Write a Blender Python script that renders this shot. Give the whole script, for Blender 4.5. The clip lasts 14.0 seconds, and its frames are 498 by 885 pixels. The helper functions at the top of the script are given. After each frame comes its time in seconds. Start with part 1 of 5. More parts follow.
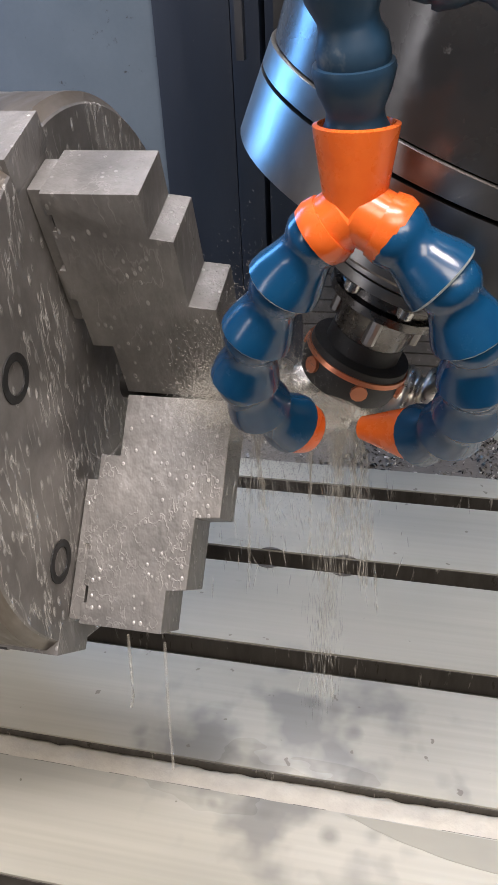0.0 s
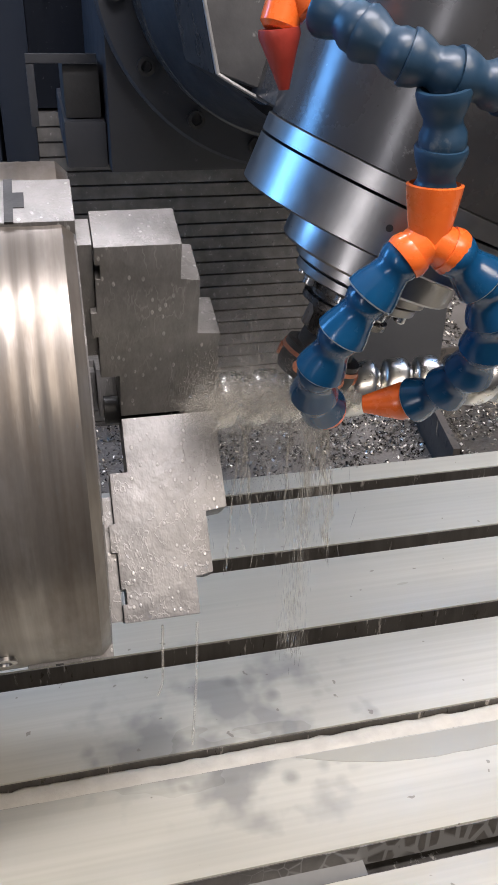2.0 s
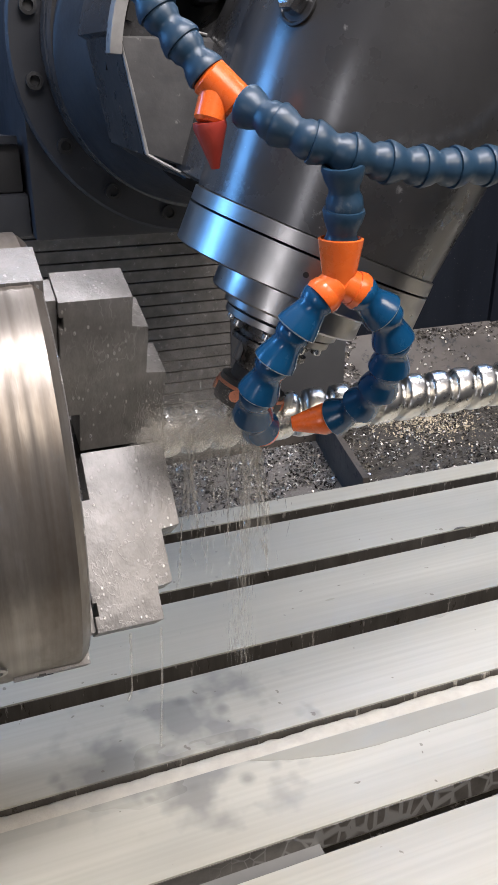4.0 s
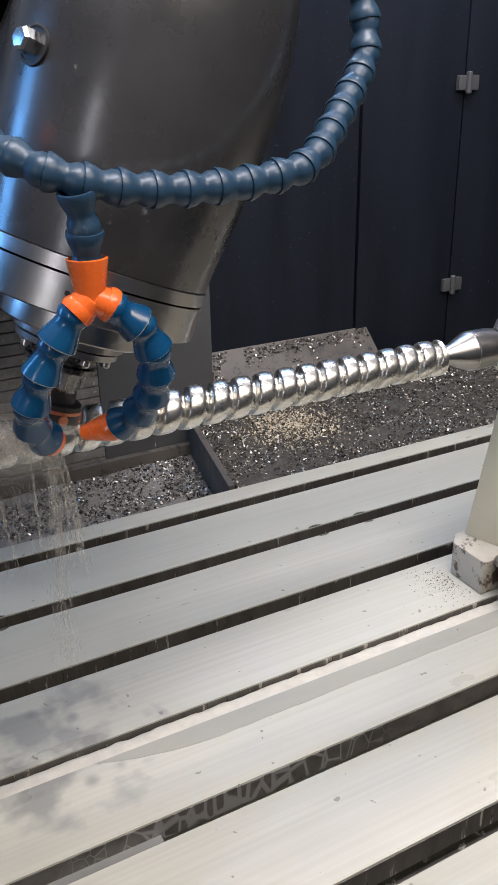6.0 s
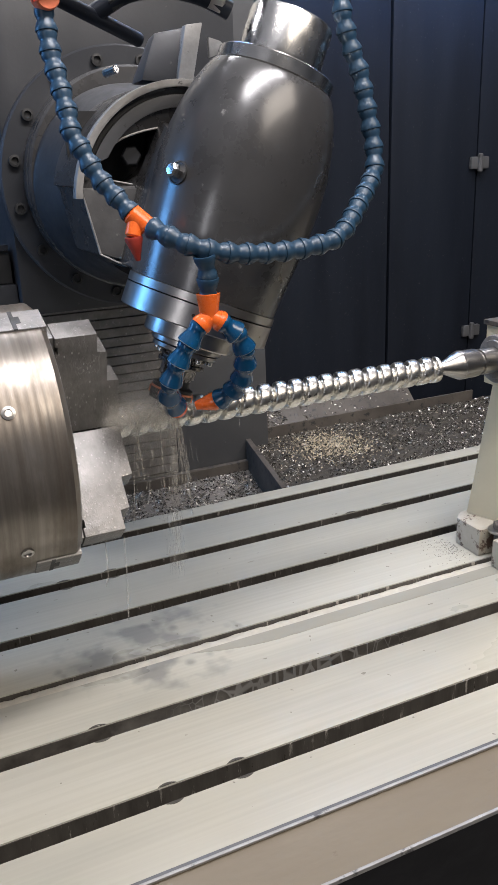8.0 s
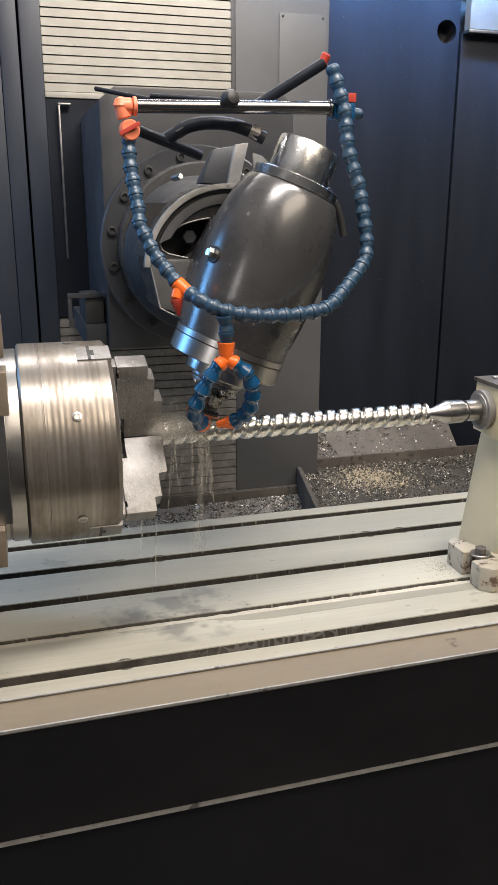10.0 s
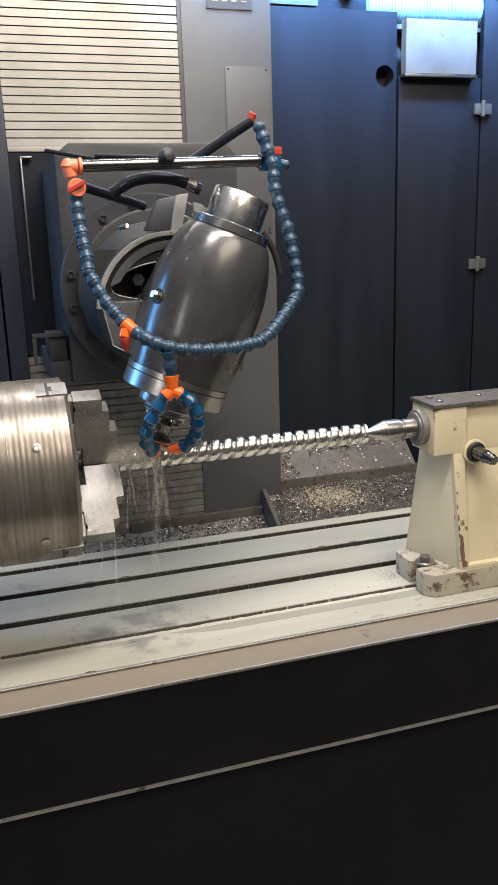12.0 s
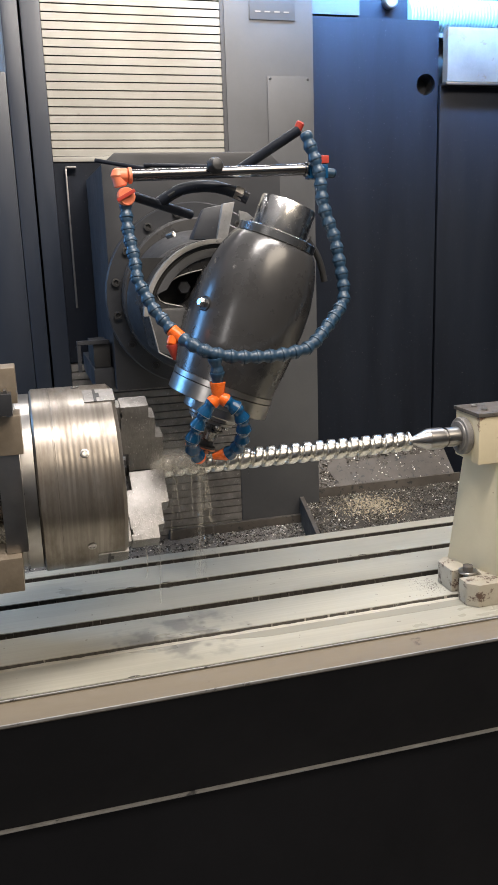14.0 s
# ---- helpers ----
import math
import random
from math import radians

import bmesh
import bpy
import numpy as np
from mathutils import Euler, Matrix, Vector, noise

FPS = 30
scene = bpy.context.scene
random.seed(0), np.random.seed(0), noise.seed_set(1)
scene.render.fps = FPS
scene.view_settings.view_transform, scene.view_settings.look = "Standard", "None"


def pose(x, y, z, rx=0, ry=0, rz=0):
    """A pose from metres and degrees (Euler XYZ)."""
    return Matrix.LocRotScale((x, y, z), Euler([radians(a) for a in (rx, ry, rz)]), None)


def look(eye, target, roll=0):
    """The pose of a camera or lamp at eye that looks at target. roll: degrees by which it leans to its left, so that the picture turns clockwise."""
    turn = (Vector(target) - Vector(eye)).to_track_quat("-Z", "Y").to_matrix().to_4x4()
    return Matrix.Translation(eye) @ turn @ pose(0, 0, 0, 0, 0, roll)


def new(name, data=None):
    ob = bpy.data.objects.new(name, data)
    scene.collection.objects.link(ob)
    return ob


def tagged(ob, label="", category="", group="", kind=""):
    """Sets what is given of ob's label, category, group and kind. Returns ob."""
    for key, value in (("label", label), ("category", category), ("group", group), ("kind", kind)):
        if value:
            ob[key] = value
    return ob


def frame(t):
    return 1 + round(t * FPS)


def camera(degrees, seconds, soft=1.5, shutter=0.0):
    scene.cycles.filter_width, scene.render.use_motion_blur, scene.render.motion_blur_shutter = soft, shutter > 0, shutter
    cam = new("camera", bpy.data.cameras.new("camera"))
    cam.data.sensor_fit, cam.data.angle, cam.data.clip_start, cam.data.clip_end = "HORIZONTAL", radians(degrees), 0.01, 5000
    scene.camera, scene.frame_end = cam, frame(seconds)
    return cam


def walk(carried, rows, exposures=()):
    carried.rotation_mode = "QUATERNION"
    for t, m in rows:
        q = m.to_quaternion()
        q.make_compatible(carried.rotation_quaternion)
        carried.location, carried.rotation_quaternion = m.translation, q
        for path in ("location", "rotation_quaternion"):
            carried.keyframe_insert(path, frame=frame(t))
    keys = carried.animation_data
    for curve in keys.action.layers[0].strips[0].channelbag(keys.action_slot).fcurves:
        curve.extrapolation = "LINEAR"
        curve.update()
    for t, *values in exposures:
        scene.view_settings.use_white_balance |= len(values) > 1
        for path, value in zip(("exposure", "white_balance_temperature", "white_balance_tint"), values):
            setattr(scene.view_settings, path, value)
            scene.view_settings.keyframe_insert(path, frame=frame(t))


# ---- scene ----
cam = camera(34.2, 14.0)
METRES, EYE, TILT, LEAN, TURN = 1.9, 1.62, 0.0, 0.0, 13.6
PATH = [
    (0, (0.069, 0.094, 1.454), (-0.349, 1.736, 0.392), -3.1),
    (0.5, (-0.006, 0.055, 1.461), (-0.037, 1.761, 0.417), 0.4),
    (1, (-0.046, 0.031, 1.467), (0.103, 1.734, 0.429), 1.3),
    (1.5, (-0.066, 0.015, 1.469), (0.138, 1.718, 0.441), 0.9),
    (2, (-0.124, 0.0, 1.48), (0.291, 1.697, 0.505), 1.2),
    (4.5, (-0.172, -0.087, 1.496), (0.508, 1.597, 0.658), 0.4),
    (5, (-0.153, -0.103, 1.498), (0.586, 1.56, 0.668), 0.3),
    (5.5, (-0.129, -0.116, 1.495), (0.7, 1.516, 0.689), -0.7),
    (6, (-0.1, -0.146, 1.5), (0.739, 1.482, 0.696), -1.2),
    (6.5, (-0.105, -0.23, 1.521), (0.693, 1.413, 0.706), -0.5),
    (7, (-0.167, -0.32, 1.542), (0.584, 1.358, 0.755), -1.1),
    (7.5, (-0.273, -0.382, 1.535), (0.513, 1.31, 0.816), -2.2),
    (9.8, (-0.256, -0.755, 1.592), (0.301, 1.081, 1.029), -0.2),
    (10, (-0.253, -0.784, 1.598), (0.287, 1.057, 1.033), 0.1),
    (10.5, (-0.24, -0.837, 1.611), (0.29, 1.007, 1.046), 0.3),
    (11, (-0.213, -0.872, 1.618), (0.334, 0.976, 1.084), -0.9),
    (11.5, (-0.204, -0.891, 1.621), (0.367, 0.957, 1.113), -1.8),
    (12, (-0.22, -0.911, 1.622), (0.354, 0.938, 1.12), -1.9),
    (12.5, (-0.237, -0.914, 1.624), (0.314, 0.945, 1.134), -2.0),
    (13, (-0.25, -0.902, 1.622), (0.218, 0.981, 1.138), -2.5),
    (13.5, (-0.244, -0.903, 1.621), (0.219, 0.982, 1.138), -2.3),
    (14, (-0.246, -0.908, 1.621), (0.26, 0.967, 1.142), -2.0),
]
walk(cam, [(t, look(eye, target, roll)) for t, eye, target, roll in PATH],
     [(0.0, 0.20, 6000, 17), (2.0, 0.17, 5850, 17), (4.5, 0.10, 5800, 16), (7.5, -0.10, 5800, 15), (10.0, 0.13, 6260, 13), (14.0, 0.05, 6260, 13)])

# ---- world and lights ----
world = bpy.data.worlds.new("workshop")
scene.world = world
world.use_nodes = True
bg = world.node_tree.nodes["Background"]
bg.inputs[0].default_value = (0.72, 0.70, 0.69, 1)
bg.inputs[1].default_value = 0.5


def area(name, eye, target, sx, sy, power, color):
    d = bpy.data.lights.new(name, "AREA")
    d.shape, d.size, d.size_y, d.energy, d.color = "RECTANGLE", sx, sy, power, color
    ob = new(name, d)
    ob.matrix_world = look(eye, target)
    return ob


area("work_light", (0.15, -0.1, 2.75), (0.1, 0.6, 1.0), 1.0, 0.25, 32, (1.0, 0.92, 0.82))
# Added fill with no known fitting; lifts the column and rear table.
area("rear_fill", (0.5, 1.12, 2.74), (0.55, 1.42, 2.1), 2.4, 0.12, 40, (1.0, 0.95, 0.89))
# Blue lamp added to give the rear panels a lens-haze tint.
area("haze_light", (1.15, 1.08, 2.70), (1.12, 1.90, 2.25), 1.5, 0.10, 100, (0.12, 0.45, 1.0)).data.spread = 1.5
area("side_light", (-1.55, 1.2, 1.9), (0.0, 0.6, 1.45), 0.40, 0.9, 13, (0.18, 0.50, 1.0))
# Unseen fill lamp, added for the nose ring's streak and brighter jaws.
area("front_left_fill", (-3.4, -2.6, 2.0), (0.0, 0.5, 1.3), 0.5, 1.8, 20, (1.0, 0.95, 0.88))
area("hall_light", (1.2, -2.2, 3.9), (0.3, 0.4, 1.0), 2.4, 1.1, 82, (1.0, 0.85, 0.64))

# ---- materials ----


def ramp(nt, src, stops):
    r = nt.nodes.new("ShaderNodeValToRGB")
    r.color_ramp.elements[0].position, r.color_ramp.elements[0].color = stops[0][0], (*stops[0][1], 1)
    r.color_ramp.elements[1].position, r.color_ramp.elements[1].color = stops[-1][0], (*stops[-1][1], 1)
    for p, c in stops[1:-1]:
        e = r.color_ramp.elements.new(p)
        e.color = (*c, 1)
    nt.links.new(src, r.inputs[0])
    return r.outputs[0]


def noise_of(nt, co, scale, detail=4, rough=0.55, stretch=(1, 1, 1)):
    m = nt.nodes.new("ShaderNodeMapping")
    m.inputs["Scale"].default_value = stretch
    nt.links.new(co, m.inputs[0])
    n = nt.nodes.new("ShaderNodeTexNoise")
    n.inputs["Scale"].default_value, n.inputs["Detail"].default_value, n.inputs["Roughness"].default_value = scale, detail, rough
    nt.links.new(m.outputs[0], n.inputs["Vector"])
    return n.outputs["Fac"]


def mixc(nt, fac, a, b, mode="MIX"):
    m = nt.nodes.new("ShaderNodeMix")
    m.data_type, m.blend_type = "RGBA", mode
    for sock, v in ((m.inputs[0], fac), (m.inputs[6], a), (m.inputs[7], b)):
        if isinstance(v, bpy.types.NodeSocket):
            nt.links.new(v, sock)
        elif isinstance(v, tuple):
            sock.default_value = (*v, 1)
        else:
            sock.default_value = v
    return m.outputs[2]


def maths(nt, op, a, b=0.0, clamp=False):
    m = nt.nodes.new("ShaderNodeMath")
    m.operation, m.use_clamp = op, clamp
    for sock, v in ((m.inputs[0], a), (m.inputs[1], b)):
        if isinstance(v, bpy.types.NodeSocket):
            nt.links.new(v, sock)
        else:
            sock.default_value = v
    return m.outputs[0]


def surface(name, dark, light, metal=0.0, rough=(0.35, 0.55), scale=14, stretch=(1, 1, 1), bump=0.15, grain=160, spots=None, spot_scale=30, spot_at=0.66, coat=0.0, spot_stretch=(1, 1, 1), placed=False):
    """A painted or metal surface: two tones over wide noise, fine grain in the relief, spots of wear."""
    mat = bpy.data.materials.new(name)
    mat.use_nodes = True
    nt = mat.node_tree
    b = nt.nodes["Principled BSDF"]
    co = nt.nodes.new("ShaderNodeNewGeometry").outputs["Position"] if placed else nt.nodes.new("ShaderNodeTexCoord").outputs["Object"]
    wide = noise_of(nt, co, scale, 5, 0.6, stretch)
    fine = noise_of(nt, co, grain, 3, 0.6, stretch)
    col = ramp(nt, wide, [(0.3, dark), (0.7, light)])
    col = mixc(nt, 0.25, col, mixc(nt, fine, dark, light))
    if spots:
        s = noise_of(nt, co, spot_scale, 6, 0.7, spot_stretch)
        m = ramp(nt, s, [(spot_at - 0.03, (0, 0, 0)), (spot_at + 0.03, (1, 1, 1))])
        col = mixc(nt, m, col, spots)
    nt.links.new(col, b.inputs["Base Color"])
    b.inputs["Metallic"].default_value = metal
    b.inputs["Coat Weight"].default_value = coat
    b.inputs["Coat Roughness"].default_value = 0.18
    rr = nt.nodes.new("ShaderNodeMapRange")
    rr.inputs[1].default_value, rr.inputs[2].default_value, rr.inputs[3].default_value, rr.inputs[4].default_value = 0.3, 0.7, rough[0], rough[1]
    nt.links.new(noise_of(nt, co, scale * 2.3, 5, 0.65, stretch), rr.inputs[0])
    nt.links.new(rr.outputs[0], b.inputs["Roughness"])
    bp = nt.nodes.new("ShaderNodeBump")
    bp.inputs["Strength"].default_value, bp.inputs["Distance"].default_value = bump, 0.002
    nt.links.new(fine, bp.inputs["Height"])
    nt.links.new(bp.outputs[0], b.inputs["Normal"])
    return mat


def principled(name):
    mat = bpy.data.materials.new(name)
    mat.use_nodes = True
    nt = mat.node_tree
    return mat, nt, nt.nodes["Principled BSDF"], nt.nodes.new("ShaderNodeTexCoord").outputs["Object"]


def bumped(nt, b, height, strength, distance):
    bp = nt.nodes.new("ShaderNodeBump")
    bp.inputs["Strength"].default_value, bp.inputs["Distance"].default_value = strength, distance
    nt.links.new(height, bp.inputs["Height"])
    nt.links.new(bp.outputs[0], b.inputs["Normal"])


def wet_steel(name, dark, light, metal, rough, milk_glint=0.35, beads=0.5, runs=0.9, bead_scale=150.0, ripple=0.8):
    """Ground steel under a coolant film: round milky beads in patches, whitened for their glints, runs drawn downwards,
    dull oily patches.
    """
    mat, nt, b, co = principled(name)
    col = ramp(nt, noise_of(nt, co, 26, 6, 0.65), [(0.3, dark), (0.7, light)])
    smear = ramp(nt, noise_of(nt, co, 60, 4, 0.6, (1.0, 0.7, 0.25)), [(0.50, (0, 0, 0)), (0.70, (1, 1, 1))])
    col = mixc(nt, maths(nt, "MULTIPLY", smear, 0.35), col, tuple(0.55 * c for c in dark))
    vo = nt.nodes.new("ShaderNodeTexVoronoi")
    vo.inputs["Scale"].default_value = bead_scale
    m = nt.nodes.new("ShaderNodeMapping")
    m.inputs["Scale"].default_value = (1.0, 1.0, 0.5)
    nt.links.new(co, m.inputs[0])
    nt.links.new(m.outputs[0], vo.inputs["Vector"])
    bead = ramp(nt, vo.outputs["Distance"], [(0.16, (1, 1, 1)), (0.27, (0, 0, 0))])
    patch = ramp(nt, noise_of(nt, co, 22, 3, 0.6), [(0.62 - 0.2 * beads, (0, 0, 0)), (0.72 - 0.2 * beads, (1, 1, 1))])
    some = ramp(nt, vo.outputs["Color"], [(0.35, (0, 0, 0)), (0.45, (1, 1, 1))])
    bead = maths(nt, "MULTIPLY", maths(nt, "MULTIPLY", bead, some), patch)
    thread = ramp(nt, noise_of(nt, co, 105, 3, 0.55, (1.0, 1.0, 0.22)), [(0.476, (0, 0, 0)), (0.496, (1, 1, 1)), (0.506, (1, 1, 1)), (0.526, (0, 0, 0))])
    veil = ramp(nt, noise_of(nt, co, 30, 2, 0.5), [(0.44, (0, 0, 0)), (0.56, (1, 1, 1))])
    wet = maths(nt, "MAXIMUM", bead, maths(nt, "MULTIPLY", maths(nt, "MULTIPLY", thread, veil), runs))
    # Milky wet colour also paints the white glints on beads and runs.
    col = mixc(nt, maths(nt, "MULTIPLY", wet, milk_glint), col, (0.72, 0.70, 0.66))
    nt.links.new(col, b.inputs["Base Color"])
    b.inputs["Metallic"].default_value = metal
    b.inputs["Coat Weight"].default_value = 0.15
    b.inputs["Coat Roughness"].default_value = 0.22
    nt.links.new(maths(nt, "SUBTRACT", rough, maths(nt, "MULTIPLY", wet, rough * 0.5)), b.inputs["Roughness"])
    bumped(nt, b, maths(nt, "ADD", wet, maths(nt, "MULTIPLY", noise_of(nt, co, 110, 3, 0.6, (1, 1, 0.4)), ripple)), 0.4, 0.0012)
    return mat


def chuck_steel():
    """Turned steel: fine rings round the chuck, brown coolant bloom and pale runs down its side."""
    mat, nt, b, co = principled("turned_steel")
    rings = noise_of(nt, co, 150, 3, 0.6, (1.0, 0.02, 0.02))
    bands = noise_of(nt, co, 34, 2, 0.5, (1.0, 0.05, 0.05))
    col = ramp(nt, bands, [(0.35, (0.15, 0.132, 0.112)), (0.65, (0.27, 0.246, 0.218))])
    col = mixc(nt, 0.3, col, ramp(nt, rings, [(0.35, (0.12, 0.104, 0.083)), (0.65, (0.36, 0.332, 0.29))]))
    bloom = ramp(nt, noise_of(nt, co, 13, 5, 0.65, (2.2, 0.8, 0.8)), [(0.42, (0, 0, 0)), (0.68, (1, 1, 1))])
    col = mixc(nt, maths(nt, "MULTIPLY", bloom, 0.7), col, (0.105, 0.081, 0.058))
    runs = ramp(nt, noise_of(nt, co, 42, 4, 0.6, (2.0, 0.3, 0.3)), [(0.56, (0, 0, 0)), (0.70, (1, 1, 1))])
    col = mixc(nt, maths(nt, "MULTIPLY", runs, 0.25), col, (0.42, 0.40, 0.37))
    nt.links.new(col, b.inputs["Base Color"])
    b.inputs["Metallic"].default_value = 0.72
    nt.links.new(maths(nt, "ADD", 0.29, maths(nt, "MULTIPLY", bloom, 0.18)), b.inputs["Roughness"])
    bumped(nt, b, maths(nt, "ADD", rings, maths(nt, "MULTIPLY", runs, 0.6)), 0.10, 0.001)
    return mat


def table_iron():
    """Ground pale iron: fine lines along the table, dull oily stains where the coolant lands."""
    mat, nt, b, co = principled("ground_cast_iron")
    col = ramp(nt, noise_of(nt, co, 4, 5, 0.6, (0.35, 1, 1)), [(0.3, (0.400, 0.384, 0.315)), (0.7, (0.508, 0.492, 0.415))])
    lines = noise_of(nt, co, 190, 2, 0.5, (0.012, 1, 1))
    col = mixc(nt, 0.12, col, ramp(nt, lines, [(0.35, (0.33, 0.32, 0.28)), (0.65, (0.62, 0.61, 0.55))]))
    sep = nt.nodes.new("ShaderNodeSeparateXYZ")
    nt.links.new(co, sep.inputs[0])
    dx = maths(nt, "DIVIDE", maths(nt, "SUBTRACT", sep.outputs[0], -0.015), 0.19)
    dy = maths(nt, "DIVIDE", maths(nt, "SUBTRACT", sep.outputs[1], 0.50), 0.15)
    near = maths(nt, "SUBTRACT", 1.0, maths(nt, "ADD", maths(nt, "MULTIPLY", dx, dx), maths(nt, "MULTIPLY", dy, dy)), True)
    blot = maths(nt, "MULTIPLY", maths(nt, "POWER", near, 0.4), noise_of(nt, co, 24, 3, 0.45))
    stain = ramp(nt, blot, [(0.41, (0, 0, 0)), (0.58, (1, 1, 1))])
    col = mixc(nt, maths(nt, "MULTIPLY", stain, 0.66), col, (0.17, 0.17, 0.165))
    vo = nt.nodes.new("ShaderNodeTexVoronoi")
    vo.inputs["Scale"].default_value = 42.0
    nt.links.new(co, vo.inputs["Vector"])
    ring = ramp(nt, vo.outputs["Distance"], [(0.12, (1, 1, 1)), (0.42, (0, 0, 0))])
    gate = ramp(nt, maths(nt, "MULTIPLY", maths(nt, "POWER", near, 0.3), noise_of(nt, co, 17, 2, 0.5)), [(0.46, (0, 0, 0)), (0.54, (1, 1, 1))])
    dots = maths(nt, "MULTIPLY", ring, gate)
    col = mixc(nt, maths(nt, "MULTIPLY", dots, 0.5), col, (0.13, 0.13, 0.125))
    puddle = ramp(nt, noise_of(nt, co, 2.6, 3, 0.5, (0.6, 2.2, 1)), [(0.50, (0, 0, 0)), (0.60, (1, 1, 1))])
    col = mixc(nt, maths(nt, "MULTIPLY", puddle, 0.28), col, (0.30, 0.305, 0.27))
    specks = ramp(nt, noise_of(nt, co, 95, 2, 0.4), [(0.755, (0, 0, 0)), (0.77, (1, 1, 1))])
    col = mixc(nt, maths(nt, "MULTIPLY", specks, 0.7), col, (0.16, 0.14, 0.11))
    film = ramp(nt, noise_of(nt, co, 7, 4, 0.6, (0.5, 1, 1)), [(0.30, (0, 0, 0)), (0.70, (1, 1, 1))])
    nt.links.new(col, b.inputs["Base Color"])
    nt.links.new(maths(nt, "SUBTRACT", 0.46, maths(nt, "MULTIPLY", film, 0.22)), b.inputs["Roughness"])
    bumped(nt, b, maths(nt, "ADD", lines, maths(nt, "MULTIPLY", stain, 0.6)), 0.07, 0.001)
    return mat


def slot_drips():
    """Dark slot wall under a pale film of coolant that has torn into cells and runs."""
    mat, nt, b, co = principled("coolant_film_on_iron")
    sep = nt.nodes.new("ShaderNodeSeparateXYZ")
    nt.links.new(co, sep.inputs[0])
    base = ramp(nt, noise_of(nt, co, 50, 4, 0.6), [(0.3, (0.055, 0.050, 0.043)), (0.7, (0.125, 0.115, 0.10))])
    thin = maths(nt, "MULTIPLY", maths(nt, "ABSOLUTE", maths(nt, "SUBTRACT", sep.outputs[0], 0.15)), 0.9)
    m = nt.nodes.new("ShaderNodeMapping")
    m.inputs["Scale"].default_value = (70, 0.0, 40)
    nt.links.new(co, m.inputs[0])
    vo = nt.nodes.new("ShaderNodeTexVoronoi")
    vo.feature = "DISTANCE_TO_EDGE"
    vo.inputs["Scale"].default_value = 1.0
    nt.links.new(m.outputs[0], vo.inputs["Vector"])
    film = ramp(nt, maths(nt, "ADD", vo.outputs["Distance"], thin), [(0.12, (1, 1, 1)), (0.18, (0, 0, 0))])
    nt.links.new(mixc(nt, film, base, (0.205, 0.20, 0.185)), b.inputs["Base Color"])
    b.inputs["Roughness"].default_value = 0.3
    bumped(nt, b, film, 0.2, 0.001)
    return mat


M_TABLE = table_iron()
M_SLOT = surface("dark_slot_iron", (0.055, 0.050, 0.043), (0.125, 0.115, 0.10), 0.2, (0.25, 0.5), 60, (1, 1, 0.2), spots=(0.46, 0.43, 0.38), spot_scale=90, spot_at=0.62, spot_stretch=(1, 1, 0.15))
M_DRIP = slot_drips()
M_SLUDGE = surface("coolant_sludge", (0.50, 0.46, 0.38), (0.64, 0.60, 0.50), 0.0, (0.3, 0.6), 60, bump=0.4)
M_WETBAND = surface("wet_ground_iron", (0.300, 0.288, 0.236), (0.375, 0.362, 0.300), 0.1, (0.36, 0.5), 14, (0.3, 1, 1), bump=0.03, grain=60)
M_POOL = surface("standing_coolant", (0.18, 0.18, 0.168), (0.25, 0.247, 0.23), 0.0, (0.08, 0.16), 12, bump=0.03, grain=60)
M_STEEL = surface("brushed_steel", (0.32, 0.31, 0.295), (0.42, 0.405, 0.39), 1.0, (0.27, 0.36), 30, bump=0.03, grain=500)
M_CHUCK = chuck_steel()
M_FACE = wet_steel("wet_chuck_face", (0.15, 0.142, 0.134), (0.29, 0.275, 0.26), 0.4, 0.36, 0.95, 0.9)
M_JAW = wet_steel("wet_jaw_steel", (0.14, 0.134, 0.127), (0.26, 0.249, 0.236), 0.3, 0.44, 0.5, 0.85, 0.22, 230.0, 1.8)
M_BRIGHT = surface("polished_steel", (0.55, 0.54, 0.52), (0.68, 0.67, 0.65), 1.0, (0.2, 0.3), 30, bump=0.03)
M_TOOL = surface("oiled_tool_steel", (0.10, 0.095, 0.092), (0.22, 0.21, 0.20), 1.0, (0.2, 0.34), 70, bump=0.03)
M_SCREW = surface("milled_steel", (0.58, 0.56, 0.52), (0.76, 0.74, 0.69), 1.0, (0.24, 0.36), 60, bump=0.06)
M_BLACK = surface("black_painted_steel", (0.0065, 0.0082, 0.0128), (0.0140, 0.0178, 0.0265), 0.0, (0.34, 0.5), 9, (1, 1, 0.12), 0.05, 160, spots=(0.10, 0.10, 0.10), spot_scale=170, spot_at=0.675)
M_BLACK.node_tree.nodes["Principled BSDF"].inputs["Specular IOR Level"].default_value = 0.2
M_SLATE = surface("slate_blue_paint", (0.085, 0.115, 0.15), (0.13, 0.165, 0.205), 0.0, (0.35, 0.5), 6, bump=0.05, spots=(0.04, 0.045, 0.05), spot_scale=60, spot_at=0.68)
M_NAVY = surface("dark_navy_paint", (0.011, 0.016, 0.027), (0.022, 0.030, 0.047), 0.0, (0.3, 0.48), 7, (1, 1, 0.15), 0.05, 160, spots=(0.06, 0.065, 0.075), spot_scale=120, spot_at=0.72)
M_TUBE = surface("dark_polished_tube", (0.15, 0.148, 0.15), (0.20, 0.198, 0.20), 1.0, (0.2, 0.26), 8, bump=0.0)
M_FRONT = surface("front_black_paint", (0.0055, 0.006, 0.008), (0.010, 0.0105, 0.013), 0.0, (0.5, 0.65), 5, bump=0.05, spots=(0.05, 0.045, 0.04), spot_scale=60, spot_at=0.78)
